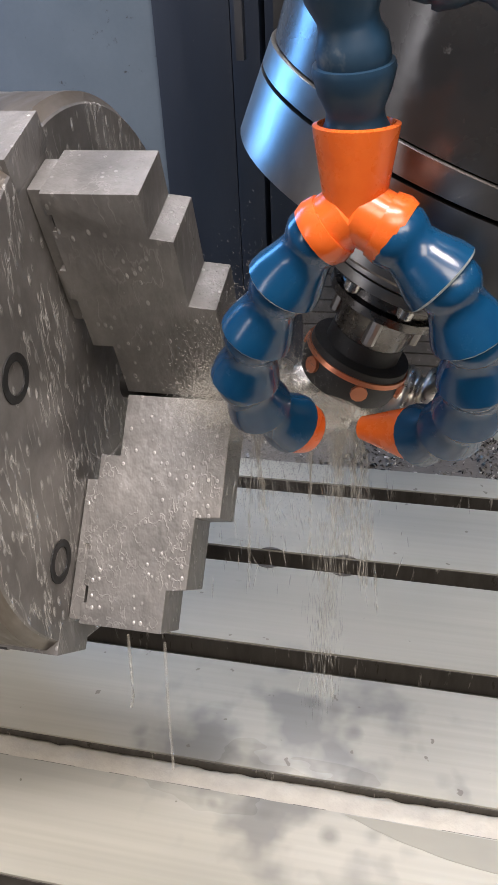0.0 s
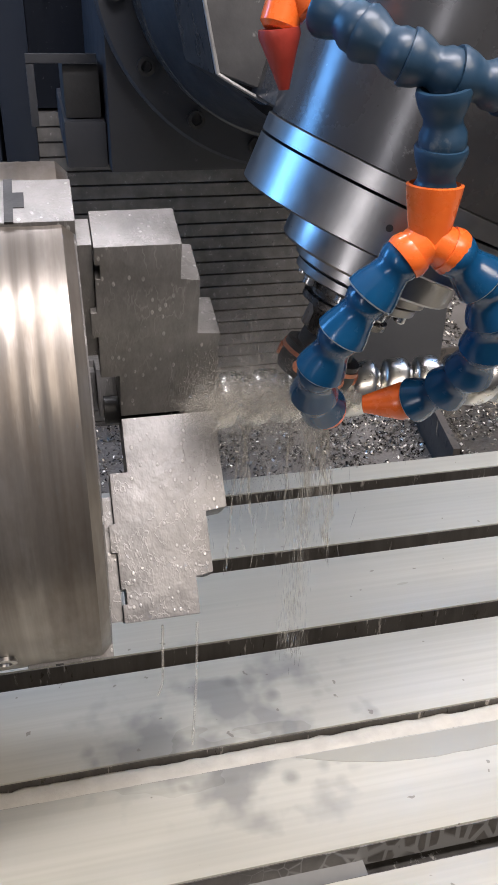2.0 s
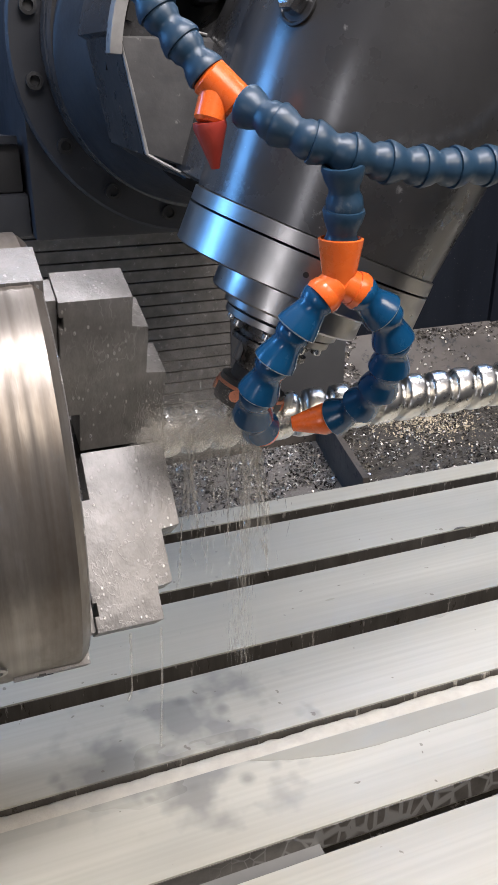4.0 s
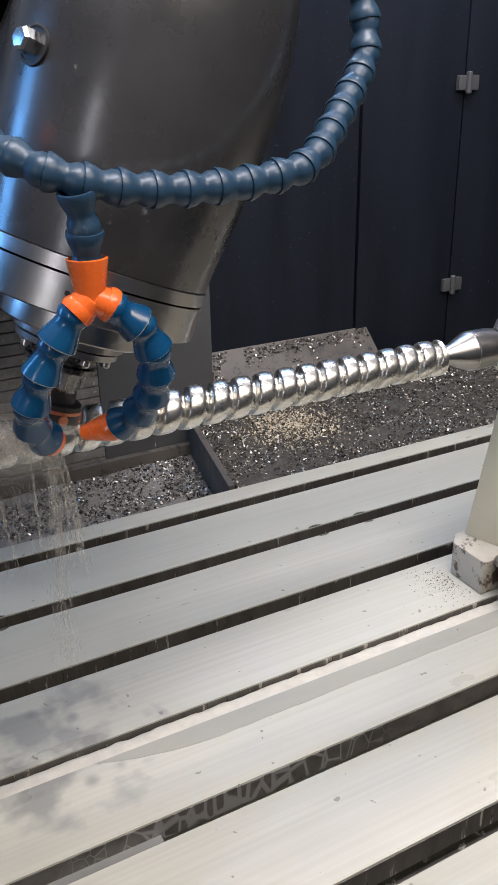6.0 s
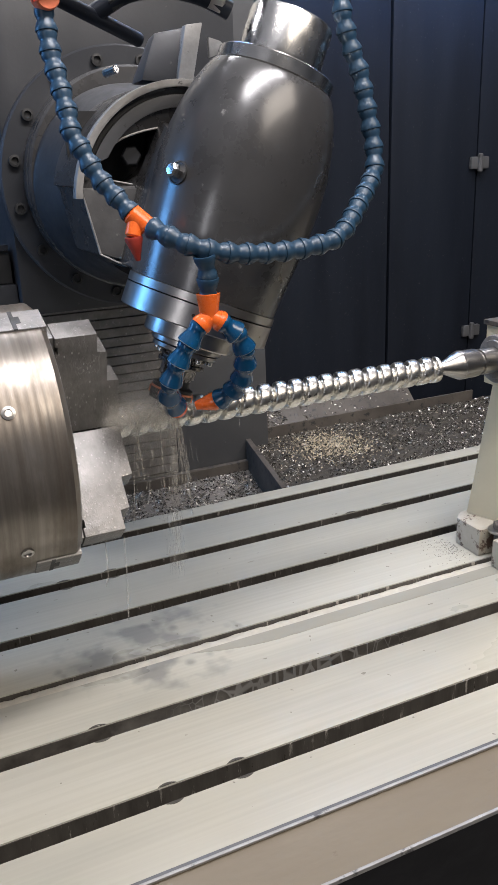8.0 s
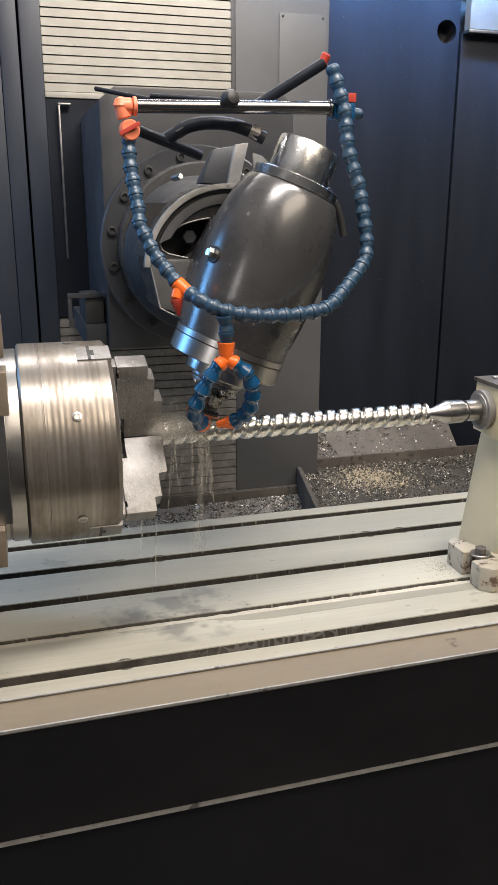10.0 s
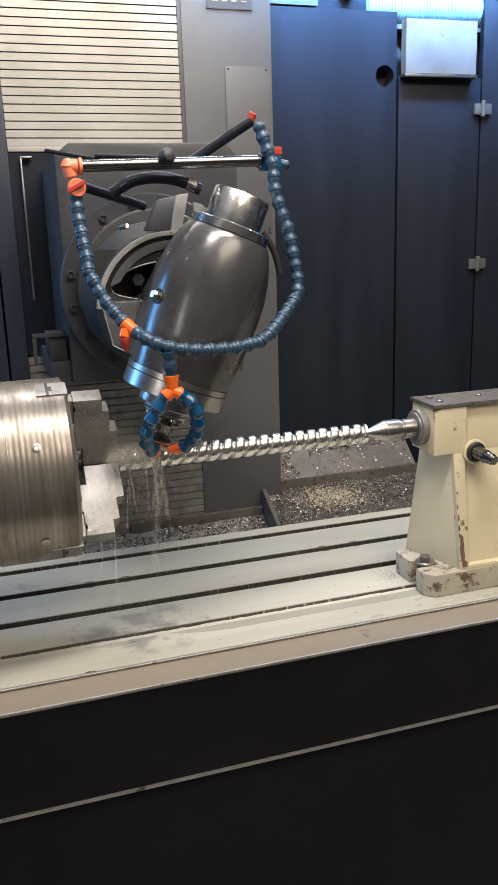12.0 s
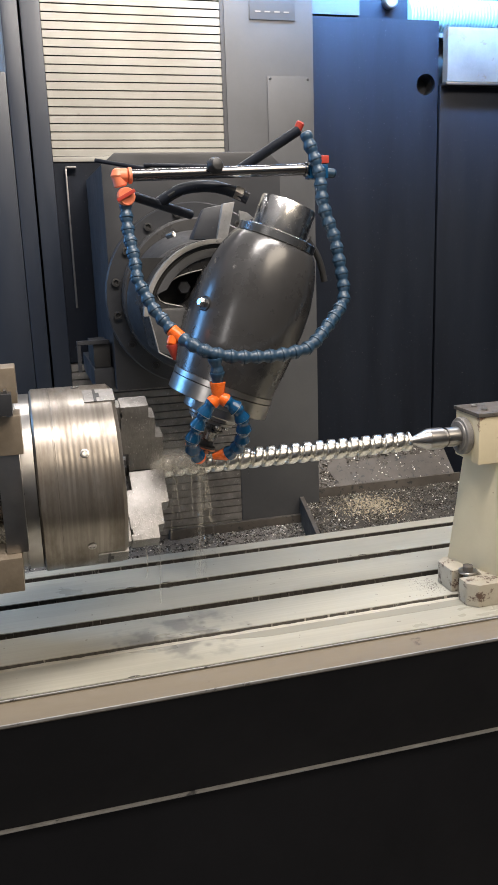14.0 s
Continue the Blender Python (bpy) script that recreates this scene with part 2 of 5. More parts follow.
M_FRONT.node_tree.nodes["Principled BSDF"].inputs["Specular IOR Level"].default_value = 0.2
M_GREY = surface("dark_grey_paint", (0.060, 0.061, 0.064), (0.092, 0.094, 0.098), 0.0, (0.35, 0.5), 4, bump=0.05, spots=(0.025, 0.025, 0.025), spot_scale=40, spot_at=0.70)
# Darker tone than M_GREY, for the slide, flange and other dark parts.
M_SLIDE = surface("darker_grey_paint", (0.022, 0.0235, 0.027), (0.040, 0.042, 0.047), 0.0, (0.3, 0.48), 5, bump=0.06, spots=(0.10, 0.095, 0.09), spot_scale=55, spot_at=0.70)
M_HEAD = surface("head_lacquer", (0.026, 0.0255, 0.026), (0.050, 0.049, 0.048), 0.0, (0.20, 0.38), 9, bump=0.06, spots=(0.24, 0.235, 0.225), spot_scale=26, spot_at=0.69, coat=0.5)
M_NECK = surface("black_casting", (0.012, 0.0125, 0.014), (0.026, 0.027, 0.030), 0.0, (0.35, 0.55), 12, bump=0.1)
# Worn pale edges; also the highlight drawn on the sill edges.
M_EDGE = surface("worn_edge_and_highlight", (0.22, 0.216, 0.208), (0.38, 0.375, 0.36), 0.3, (0.35, 0.55), 40, bump=0.1, spots=(0.08, 0.08, 0.082), spot_scale=60, spot_at=0.64)
M_FACET = surface("scuffed_casting_paint", (0.065, 0.065, 0.066), (0.14, 0.137, 0.132), 0.2, (0.3, 0.5), 26, bump=0.15, spots=(0.30, 0.29, 0.275), spot_scale=60, spot_at=0.66)
M_LOUVER = surface("louver_aluminium", (0.28, 0.266, 0.228), (0.385, 0.37, 0.325), 0.15, (0.32, 0.5), 8, bump=0.05, spots=(0.24, 0.22, 0.195), spot_scale=14, spot_at=0.69, placed=True)
M_COVER = surface("stained_sheet_steel", (0.12, 0.117, 0.112), (0.21, 0.205, 0.195), 0.2, (0.35, 0.5), 8, bump=0.05, spots=(0.13, 0.10, 0.07), spot_scale=14, spot_at=0.62)
# Lower way cover: darker than the louver slats, with pale specks.
M_RIB = surface("dark_way_cover", (0.12, 0.112, 0.104), (0.30, 0.285, 0.265), 0.3, (0.3, 0.55), 30, spots=(0.45, 0.43, 0.4), spot_scale=120, spot_at=0.64, placed=True)
M_BLUE = surface("blue_hose_plastic", (0.003, 0.040, 0.108), (0.006, 0.068, 0.16), 0.0, (0.18, 0.3), 40, bump=0.03, coat=0.3)
M_GREYBLUE = surface("dusty_blue_hose_plastic", (0.010, 0.036, 0.072), (0.028, 0.06, 0.10), 0.0, (0.3, 0.48), 40, bump=0.05, spots=(0.11, 0.13, 0.145), spot_scale=22, spot_at=0.62)
M_ORANGE = surface("orange_plastic", (0.72, 0.11, 0.012), (0.85, 0.17, 0.02), 0.0, (0.2, 0.34), 40, bump=0.03, coat=0.3)
M_FADED = surface("faded_orange_plastic", (0.62, 0.15, 0.07), (0.75, 0.22, 0.11), 0.0, (0.35, 0.5), 40)
M_LIP = surface("worn_hose_lip", (0.35, 0.42, 0.45), (0.55, 0.6, 0.6), 0.0, (0.3, 0.5), 60)
M_RED = surface("red_plastic", (0.30, 0.03, 0.02), (0.40, 0.05, 0.03), 0.0, (0.3, 0.45), 40)
M_CREAM = surface("cream_machine_paint", (0.54, 0.47, 0.315), (0.66, 0.59, 0.41), 0.0, (0.35, 0.5), 6, bump=0.08, spots=(0.13, 0.07, 0.045), spot_scale=30, spot_at=0.69)
M_CHIPPED = surface("chipped_cream_paint", (0.52, 0.45, 0.31), (0.64, 0.57, 0.40), 0.0, (0.35, 0.5), 6, bump=0.08, spots=(0.14, 0.062, 0.04), spot_scale=24, spot_at=0.635)
M_FOOT = surface("worn_cream_paint", (0.32, 0.29, 0.225), (0.47, 0.43, 0.35), 0.0, (0.4, 0.6), 14, bump=0.15, spots=(0.10, 0.062, 0.045), spot_scale=34, spot_at=0.57)
M_PRIMER = surface("brown_primer", (0.10, 0.050, 0.030), (0.22, 0.12, 0.075), 0.0, (0.5, 0.7), 70, bump=0.5, spots=(0.05, 0.03, 0.02), spot_scale=80, spot_at=0.6)
M_CHIP = surface("metal_chips", (0.35, 0.32, 0.27), (0.8, 0.76, 0.68), 0.8, (0.25, 0.5), 60)
_nt = M_CHIP.node_tree
_geo = _nt.nodes.new("ShaderNodeNewGeometry")
_nt.links.new(ramp(_nt, _geo.outputs["Random Per Island"], [(0.0, (0.012, 0.011, 0.010)), (0.42, (0.045, 0.040, 0.034)), (0.68, (0.26, 0.235, 0.19)), (0.9, (0.75, 0.72, 0.66)), (1.0, (0.92, 0.90, 0.86))]), _nt.nodes["Principled BSDF"].inputs["Base Color"])
M_SWARF = surface("packed_swarf", (0.030, 0.027, 0.023), (0.12, 0.108, 0.09), 0.3, (0.4, 0.65), 60, bump=0.8, grain=260, spots=(0.22, 0.19, 0.14), spot_scale=40, spot_at=0.62)
M_WETSWARF = surface("wet_silt", (0.135, 0.122, 0.108), (0.215, 0.198, 0.178), 0.0, (0.22, 0.42), 14, bump=0.4, grain=260, spots=(0.05, 0.046, 0.04), spot_scale=110, spot_at=0.64)
M_BRASSY = surface("straw_coloured_chips", (0.36, 0.30, 0.20), (0.66, 0.58, 0.42), 0.4, (0.35, 0.55), 90)
M_TRAY = surface("oily_tray_steel", (0.055, 0.048, 0.041), (0.125, 0.110, 0.094), 0.1, (0.42, 0.6), 9, spots=(0.03, 0.03, 0.03), spot_scale=50, spot_at=0.6)
M_SILL = surface("sill_sheet_steel", (0.118, 0.094, 0.060), (0.178, 0.148, 0.102), 0.0, (0.5, 0.65), 7, (0.3, 1, 1), spots=(0.075, 0.056, 0.036), spot_scale=25, spot_at=0.68)
M_TAN = surface("tan_steel_block", (0.22, 0.18, 0.13), (0.36, 0.30, 0.23), 0.5, (0.35, 0.5), 25)
# Black for small parts, and for shade painted into holes, gaps and recesses.
M_BLACK_AND_SHADE = surface("black_parts_and_recess_shade", (0.012, 0.012, 0.012), (0.025, 0.025, 0.025), 0.0, (0.45, 0.6), 30)
M_FLOOR = surface("workshop_concrete", (0.16, 0.155, 0.15), (0.26, 0.25, 0.24), 0.0, (0.5, 0.7), 2)
M_HALL = surface("hall_plaster", (0.4, 0.42, 0.44), (0.5, 0.52, 0.54), 0.0, (0.6, 0.8), 1)
M_HOSEW = surface("corrugated_hose", (0.18, 0.33, 0.40), (0.28, 0.44, 0.50), 0.0, (0.35, 0.5), 20)
M_INSERT = surface("copper_insert", (0.55, 0.2, 0.1), (0.7, 0.3, 0.18), 0.8, (0.3, 0.4), 40)



def coolant(name, alpha):
    """Milky coolant in flight, thin enough to see through."""
    mat, nt, b, co = principled(name)
    out = nt.nodes["Material Output"]
    b.inputs["Base Color"].default_value = (0.93, 0.89, 0.80, 1)
    b.inputs["Roughness"].default_value = 0.4
    tl = nt.nodes.new("ShaderNodeBsdfTranslucent")
    tl.inputs[0].default_value = (0.93, 0.89, 0.80, 1)
    half = nt.nodes.new("ShaderNodeMixShader")
    nt.links.new(b.outputs[0], half.inputs[1])
    nt.links.new(tl.outputs[0], half.inputs[2])
    clear = nt.nodes.new("ShaderNodeBsdfTransparent")
    mix = nt.nodes.new("ShaderNodeMixShader")
    nt.links.new(maths(nt, "MULTIPLY", noise_of(nt, co, 90, 4, 0.6, (1, 1, 0.3)), alpha * 2, True), mix.inputs[0])
    nt.links.new(clear.outputs[0], mix.inputs[1])
    nt.links.new(half.outputs[0], mix.inputs[2])
    nt.links.new(mix.outputs[0], out.inputs[0])
    return mat


M_JET = coolant("coolant_jet", 0.24)
M_MIST = coolant("coolant_mist", 0.22)
M_STREAM = coolant("coolant_stream", 0.18)

# ---- mesh helpers ----


def merge(bm, tmp, m=None):
    me = bpy.data.meshes.new("tmp")
    tmp.to_mesh(me)
    tmp.free()
    if m is not None:
        me.transform(m)
    bm.from_mesh(me)
    bpy.data.meshes.remove(me)
    return bm


def box(bm, x0, x1, y0, y1, z0, z1, bevel=0.0, m=None):
    t = bmesh.new()
    bmesh.ops.create_cube(t, size=1, matrix=Matrix.LocRotScale(((x0 + x1) / 2, (y0 + y1) / 2, (z0 + z1) / 2), None, (x1 - x0, y1 - y0, z1 - z0)))
    if bevel:
        bmesh.ops.bevel(t, geom=t.edges[:], offset=bevel, segments=2, profile=0.7, affect="EDGES")
    return merge(bm, t, m)


def along(p, d):
    """The pose whose z runs along d from p."""
    return Matrix.Translation(p) @ Vector(d).to_track_quat("Z", "Y").to_matrix().to_4x4()


def lathe(bm, profile, p=(0, 0, 0), d=(0, 0, 1), seg=40, closed=True):
    """Turns (height, radius) pairs round the axis d through p."""
    t = bmesh.new()
    rings = []
    for h, r in profile:
        rings.append([t.verts.new((r * math.cos(2 * math.pi * k / seg), r * math.sin(2 * math.pi * k / seg), h)) for k in range(seg)])
    for a, b in zip(rings, rings[1:]):
        for k in range(seg):
            t.faces.new((a[k], a[(k + 1) % seg], b[(k + 1) % seg], b[k]))
    if closed:
        t.faces.new(rings[0][::-1])
        t.faces.new(rings[-1])
    return merge(bm, t, along(p, d))


def rod(bm, a, b, r, seg=20, chamfer=0.0):
    d = Vector(b) - Vector(a)
    n, c = d.length, chamfer
    prof = [(0, r - c), (c, r), (n - c, r), (n, r - c)] if c else [(0, r), (n, r)]
    return lathe(bm, prof, a, d, seg)


def prism(bm, pts, a0, a1, axis="x", bevel=0.0):
    """A polygon of (u, v) pushed along an axis; for x the pairs are y, z, for y they are x, z, for z they are x, y."""
    t = bmesh.new()

    def at(u, v, a):
        return {"x": (a, u, v), "y": (u, a, v), "z": (u, v, a)}[axis]
    lo = [t.verts.new(at(u, v, a0)) for u, v in pts]
    hi = [t.verts.new(at(u, v, a1)) for u, v in pts]
    n = len(pts)
    for k in range(n):
        t.faces.new((lo[k], lo[(k + 1) % n], hi[(k + 1) % n], hi[k]))
    t.faces.new(lo[::-1])
    t.faces.new(hi)
    bmesh.ops.recalc_face_normals(t, faces=t.faces[:])
    if bevel:
        bmesh.ops.bevel(t, geom=t.edges[:], offset=bevel, segments=2, profile=0.7, affect="EDGES")
    return merge(bm, t)


def hexa(bm, eight, bevel=0.0):
    """A solid from eight corners: four below, four above, both in turn."""
    t = bmesh.new()
    v = [t.verts.new(p) for p in eight]
    for f in ((3, 2, 1, 0), (4, 5, 6, 7), (0, 1, 5, 4), (1, 2, 6, 5), (2, 3, 7, 6), (3, 0, 4, 7)):
        t.faces.new([v[i] for i in f])
    bmesh.ops.recalc_face_normals(t, faces=t.faces[:])
    if bevel:
        bmesh.ops.bevel(t, geom=t.edges[:], offset=bevel, segments=2, profile=0.7, affect="EDGES")
    return merge(bm, t)


def spline(pts, step):
    """Evenly spaced places along a smooth line through pts."""
    P = [Vector(p) for p in pts]
    P = [2 * P[0] - P[1]] + P + [2 * P[-1] - P[-2]]
    dense = []
    for i in range(1, len(P) - 2):
        a, b, c, d = P[i - 1:i + 3]
        for k in range(24):
            t = k / 24
            dense.append(0.5 * (2 * b + (c - a) * t + (2 * a - 5 * b + 4 * c - d) * t * t + (3 * b - a - 3 * c + d) * t ** 3))
    dense.append(P[-2])
    out, run, total = [dense[0]], 0.0, sum((q - p).length for p, q in zip(dense, dense[1:]))
    n = max(1, round(total / step))
    for p, q in zip(dense, dense[1:]):
        ln = (q - p).length
        while run + ln >= total / n * len(out) - 1e-9 and len(out) < n:
            out.append(p.lerp(q, (total / n * len(out) - run) / ln))
        run += ln
    return out + [dense[-1]]


def tube(bm, pts, r, seg=12, step=0.012):
    line = spline(pts, step)
    t = bmesh.new()
    rings = []
    for i, p in enumerate(line):
        d = (line[min(i + 1, len(line) - 1)] - line[max(i - 1, 0)]).normalized()
        q = d.to_track_quat("Z", "Y")
        rings.append([t.verts.new(p + q @ Vector((r * math.cos(2 * math.pi * k / seg), r * math.sin(2 * math.pi * k / seg), 0))) for k in range(seg)])
    for a, b in zip(rings, rings[1:]):
        best = min(range(seg), key=lambda s: (a[0].co - b[s].co).length)
        for k in range(seg):
            t.faces.new((a[k], a[(k + 1) % seg], b[(k + 1 + best) % seg], b[(k + best) % seg]))
    t.faces.new(rings[0][::-1])
    t.faces.new(rings[-1])
    return merge(bm, t)


def mesh_of(name, bm, material, sharp=32):
    me = bpy.data.meshes.new(name)
    bm.to_mesh(me)
    bm.free()
    me.materials.append(material)
    for p in me.polygons:
        p.use_smooth = True
    me.set_sharp_from_angle(angle=radians(sharp))
    return me


def part(name, bm, material, parent=None, label="", sharp=32):
    ob = new(name, mesh_of(name, bm, material, sharp))
    if parent is not None:
        ob.parent = parent
        if parent.type == "EMPTY" or parent.parent is not None:
            ob.matrix_parent_inverse = parent.matrix_world.inverted() if parent.type != "EMPTY" else Matrix.Translation(-parent.location)
    if label:
        tagged(ob, label)
    return ob


def thing(name, at, label, category, group="", kind=""):
    ob = new(name)
    ob.empty_display_size = 0.02
    ob.location = at
    return tagged(ob, label, category, group, kind)


def instance(name, me, parent, m):
    ob = new(name, me)
    ob.parent = parent
    ob.matrix_parent_inverse = Matrix.Translation(-parent.location)
    ob.matrix_basis = m
    return ob


def B():
    return bmesh.new()


AX_Y, AX_Z, TOP = 0.488, 1.235, 0.90

# ---- setting ----
part("floor", box(B(), -6, 7, -6, 6, -0.1, 0.0), M_FLOOR)
tagged(bpy.data.objects["floor"], "grey concrete workshop floor under the machine", "floor", kind="structure")
for nm, b in (("wall_north", (-6, 7, 6, 6.2, 0, 5)), ("wall_south", (-6, 7, -6.2, -6, 0, 5)), ("wall_west", (-6.2, -6, -6, 6, 0, 5)), ("wall_east", (7, 7.2, -6, 6, 0, 5))):
    tagged(part(nm, box(B(), *b), M_HALL), "plain pale plaster workshop wall", "wall", kind="structure")

# unseen flat roof, added to close the hall; its wide opening admits world light
bm = B()
for b in ((-6, 7, 4.2, 6, 5, 5.2), (-6, 7, -6, -4.6, 5, 5.2), (-6, -4.6, -4.6, 4.2, 5, 5.2), (5.6, 7, -4.6, 4.2, 5, 5.2)):
    box(bm, *b)
for x in (-2.0, 0.6, 3.2):
    box(bm, x - 0.05, x + 0.05, -4.6, 4.2, 5.02, 5.15)
tagged(part("ceiling", bm, M_HALL), "unseen pale ceiling, added with a wide opening that lets world light in", "ceiling", kind="structure")

sky = bpy.data.materials.new("daylight")
sky.use_nodes = True
em = sky.node_tree.nodes.new("ShaderNodeEmission")
em.inputs[0].default_value, em.inputs[1].default_value = (0.68, 0.83, 1.0, 1), 1.0
sky.node_tree.links.new(em.outputs[0], sky.node_tree.nodes["Material Output"].inputs[0])
win = thing("window_1", (-2.0, 5.95, 0.8), "bright daylit workshop window behind the machine", "window", kind="structure")
part("pane", box(B(), -4.0, -0.2, 5.96, 5.98, 0.2, 4.2), sky, win)
for x in (-4.0, -2.7, -1.45, -0.2):
    part("window_frame", box(B(), x - 0.04, x + 0.04, 5.9, 5.97, 0.2, 4.2, 0.005), M_HALL, win)

# rear enclosure: black sheet panels with a seam, a round bore and hinges
RY = 1.446
enc = thing("rear_enclosure", (0.9, RY, 0), "black painted sheet steel rear enclosure of the machine", "enclosure", kind="structure")
bm = B()
t = bmesh.new()
ring_n, hx, hz, hr = 32, 0.973, 2.06, 0.030
sq = [(0.567, 0.5), (1.012, 0.5), (1.012, 2.235), (0.567, 2.235)]
outer = [t.verts.new((x, RY, z)) for x, z in sq]
inner = [t.verts.new((hx + hr * math.cos(2 * math.pi * k / ring_n), RY, hz + hr * math.sin(2 * math.pi * k / ring_n))) for k in range(ring_n)]
oe = [t.edges.new((outer[k], outer[(k + 1) % 4])) for k in range(4)]
ie = [t.edges.new((inner[k], inner[(k + 1) % ring_n])) for k in range(ring_n)]
bmesh.ops.triangle_fill(t, use_beauty=True, edges=oe + ie)
g = bmesh.ops.extrude_face_region(t, geom=t.faces[:])
for v in [e for e in g["geom"] if isinstance(e, bmesh.types.BMVert)]:
    v.co.y += 0.02
bmesh.ops.recalc_face_normals(t, faces=t.faces[:])
merge(bm, t)
part("panel", bm, M_BLACK, enc)
part("bore_lining", lathe(B(), [(0.021, 0.0305), (0.06, 0.0305), (0.06, 0.005)], (hx, RY, hz), (0, 1, 0), closed=False), M_BLACK_AND_SHADE, enc)
part("panel", box(B(), 1.018, 1.30, RY - 0.004, RY + 0.016, 0.5, 2.06, 0.002), M_BLACK, enc)
part("panel", box(B(), 1.306, 2.2, RY - 0.002, RY + 0.018, 0.5, 2.6, 0.002), M_BLACK, enc)
part("backing", box(B(), 0.56, 2.2, RY + 0.062, RY + 0.08, 0.4, 2.7), M_BLACK_AND_SHADE, enc)
part("top_panel", box(B(), 0.567, 0.76, RY - 0.001, RY + 0.019, 2.24, 2.7, 0.002), M_GREY, enc)
for z in (1.97, 1.5, 1.03):
    h = part("hinge", box(B(), 1.275, 1.335, RY - 0.016, RY - 0.005, z - 0.016, z + 0.016, 0.003), M_GREY, enc, "black steel hinge leaf")
    part("hinge_pin", rod(B(), (1.303, RY - 0.018, z - 0.024), (1.303, RY - 0.018, z + 0.024), 0.007, 14, 0.002), M_GREY, enc)
side = thing("side_enclosure", (1.9, 0.4, 0), "black painted side wall of the machine enclosure", "enclosure", kind="structure")
part("panel", box(B(), 1.9, 1.93, -0.1, RY - 0.01, 0.3, 2.6, 0.003), M_BLACK, side)
part("panel", box(B(), -1.93, -1.9, -0.1, 1.8, 0.3, 2.0, 0.003), M_BLACK, side)

# bright steel box and fittings at the top of the rear enclosure
sb = thing("cover_box", (1.1, RY, 2.06), "bare steel sheet cover box on the black enclosure", "cover")
part("box", box(B(), 1.024, 1.262, RY - 0.035, RY - 0.004, 2.064, 2.212, 0.003), M_COVER, sb)
part("lip", box(B(), 1.02, 1.266, RY - 0.039, RY - 0.006, 2.054, 2.062, 0.001), M_STEEL, sb)
mo = thing("motor_unit", (0.84, 1.45, 2.22), "dark blue motor housing above the rear panel", "motor")
part("housing", box(B(), 0.735, 0.925, 1.47, 1.60, 2.210, 2.36, 0.012), M_BLACK, mo)
part("shaft_cover", rod(B(), (0.86, 1.47, 2.285), (0.86, 1.445, 2.285), 0.022, 24, 0.004), M_STEEL, mo)
hz_ = thing("exhaust_hose", (1.1, 1.5, 2.2), "pale corrugated exhaust hose lying over the enclosure", "hose")
prof, n = [], 44
for k in range(n):
    prof += [(k * 0.0105, 0.042), (k * 0.0105 + 0.003, 0.048), (k * 0.0105 + 0.0065, 0.048), (k * 0.0105 + 0.009, 0.042)]
part("corrugated_tube", lathe(B(), prof, (0.925, 1.50, 2.255), (1, 0.0, 0.02), 32), M_HOSEW, hz_)
part("shelf", box(B(), 0.75, 1.9, 1.47, 1.62, 2.196, 2.208), M_GREY, hz_)

# ---- machine column with way covers ----
col = thing("machine_column", (0.2, 1.3, 0), "dark grey machine column with slatted way covers", "machine column")
part("stile", box(B(), 0.322, 0.565, 1.30, 1.75, 0.6, 2.7, 0.004), M_GREY, col)
part("stile", box(B(), -0.185, -0.137, 1.30, 1.75, 0.6, 2.7, 0.004), M_NAVY, col)
part("stile", box(B(), -0.231, -0.19, 1.292, 1.75, 0.6, 2.7, 0.005), M_NAVY, col)
part("stile", box(B(), -0.342, -0.2315, 1.294, 1.75, 0.6, 2.045, 0.005), M_NAVY, col)
part("side_panel", box(B(), -0.66, -0.343, 1.31, 1.75, 0.6, 2.043, 0.005), M_SLATE, col, "slate blue painted side panel")
part("rail", box(B(), -0.1105, -0.1065, 1.278, 1.298, 1.47, 1.818, 0.001), M_STEEL, col, "thin bare steel guide strip")
part("rail", box(B(), -0.1105, -0.082, 1.278, 1.298, 1.8185, 1.8225, 0.001), M_STEEL, col)
part("back_plate", box(B(), -0.137, 0.322, 1.325, 1.72, 0.6, 2.7), M_BLACK, col)
part("way_plate", box(B(), -0.1365, 0.3215, 1.304, 1.323, 1.325, 1.835), M_BLACK, col)
bm = B()
prism(bm, [(1.302, 0.0), (1.310, 0.0015), (1.318, 0.0200), (1.308, 0.0182), (1.302, 0.0165)], -0.1365, 0.3110)
slat = mesh_of("slat", bm, M_LOUVER)
for k in range(38):
    instance("slat", slat, col, Matrix.Translation((0, 0, 1.850 + 0.0197 * k)))
bm = B()
prism(bm, [(1.302, 0.0), (1.310, 0.0015), (1.318, 0.0215), (1.308, 0.0200), (1.302, 0.0185)], -0.1365, 0.3215)
rib = mesh_of("cover_rib", bm, M_RIB)
for k in range(28):
    instance("cover_rib", rib, col, Matrix.Translation((0, 0, 0.72 + 0.0215 * k)))
part("louver_frame", box(B(), 0.3115, 0.3218, 1.300, 1.324, 1.849, 2.7, 0.001), M_GREY, col)
part("louver_frame", box(B(), -0.1365, 0.3112, 1.299, 1.324, 1.836, 1.8485, 0.001), M_LOUVER, col)
part("access_panel", box(B(), 0.434, 0.555, 1.297, 1.2995, 1.62, 2.047, 0.001), M_GREY, col, "grey screwed access panel")
for x, z in ((0.442, 2.04), (0.547, 2.04), (0.442, 1.63), (0.547, 1.63)):
    part("screw", rod(B(), (x, 1.297, z), (x, 1.2945, z), 0.0035, 12, 0.001), M_BLACK_AND_SHADE, col)
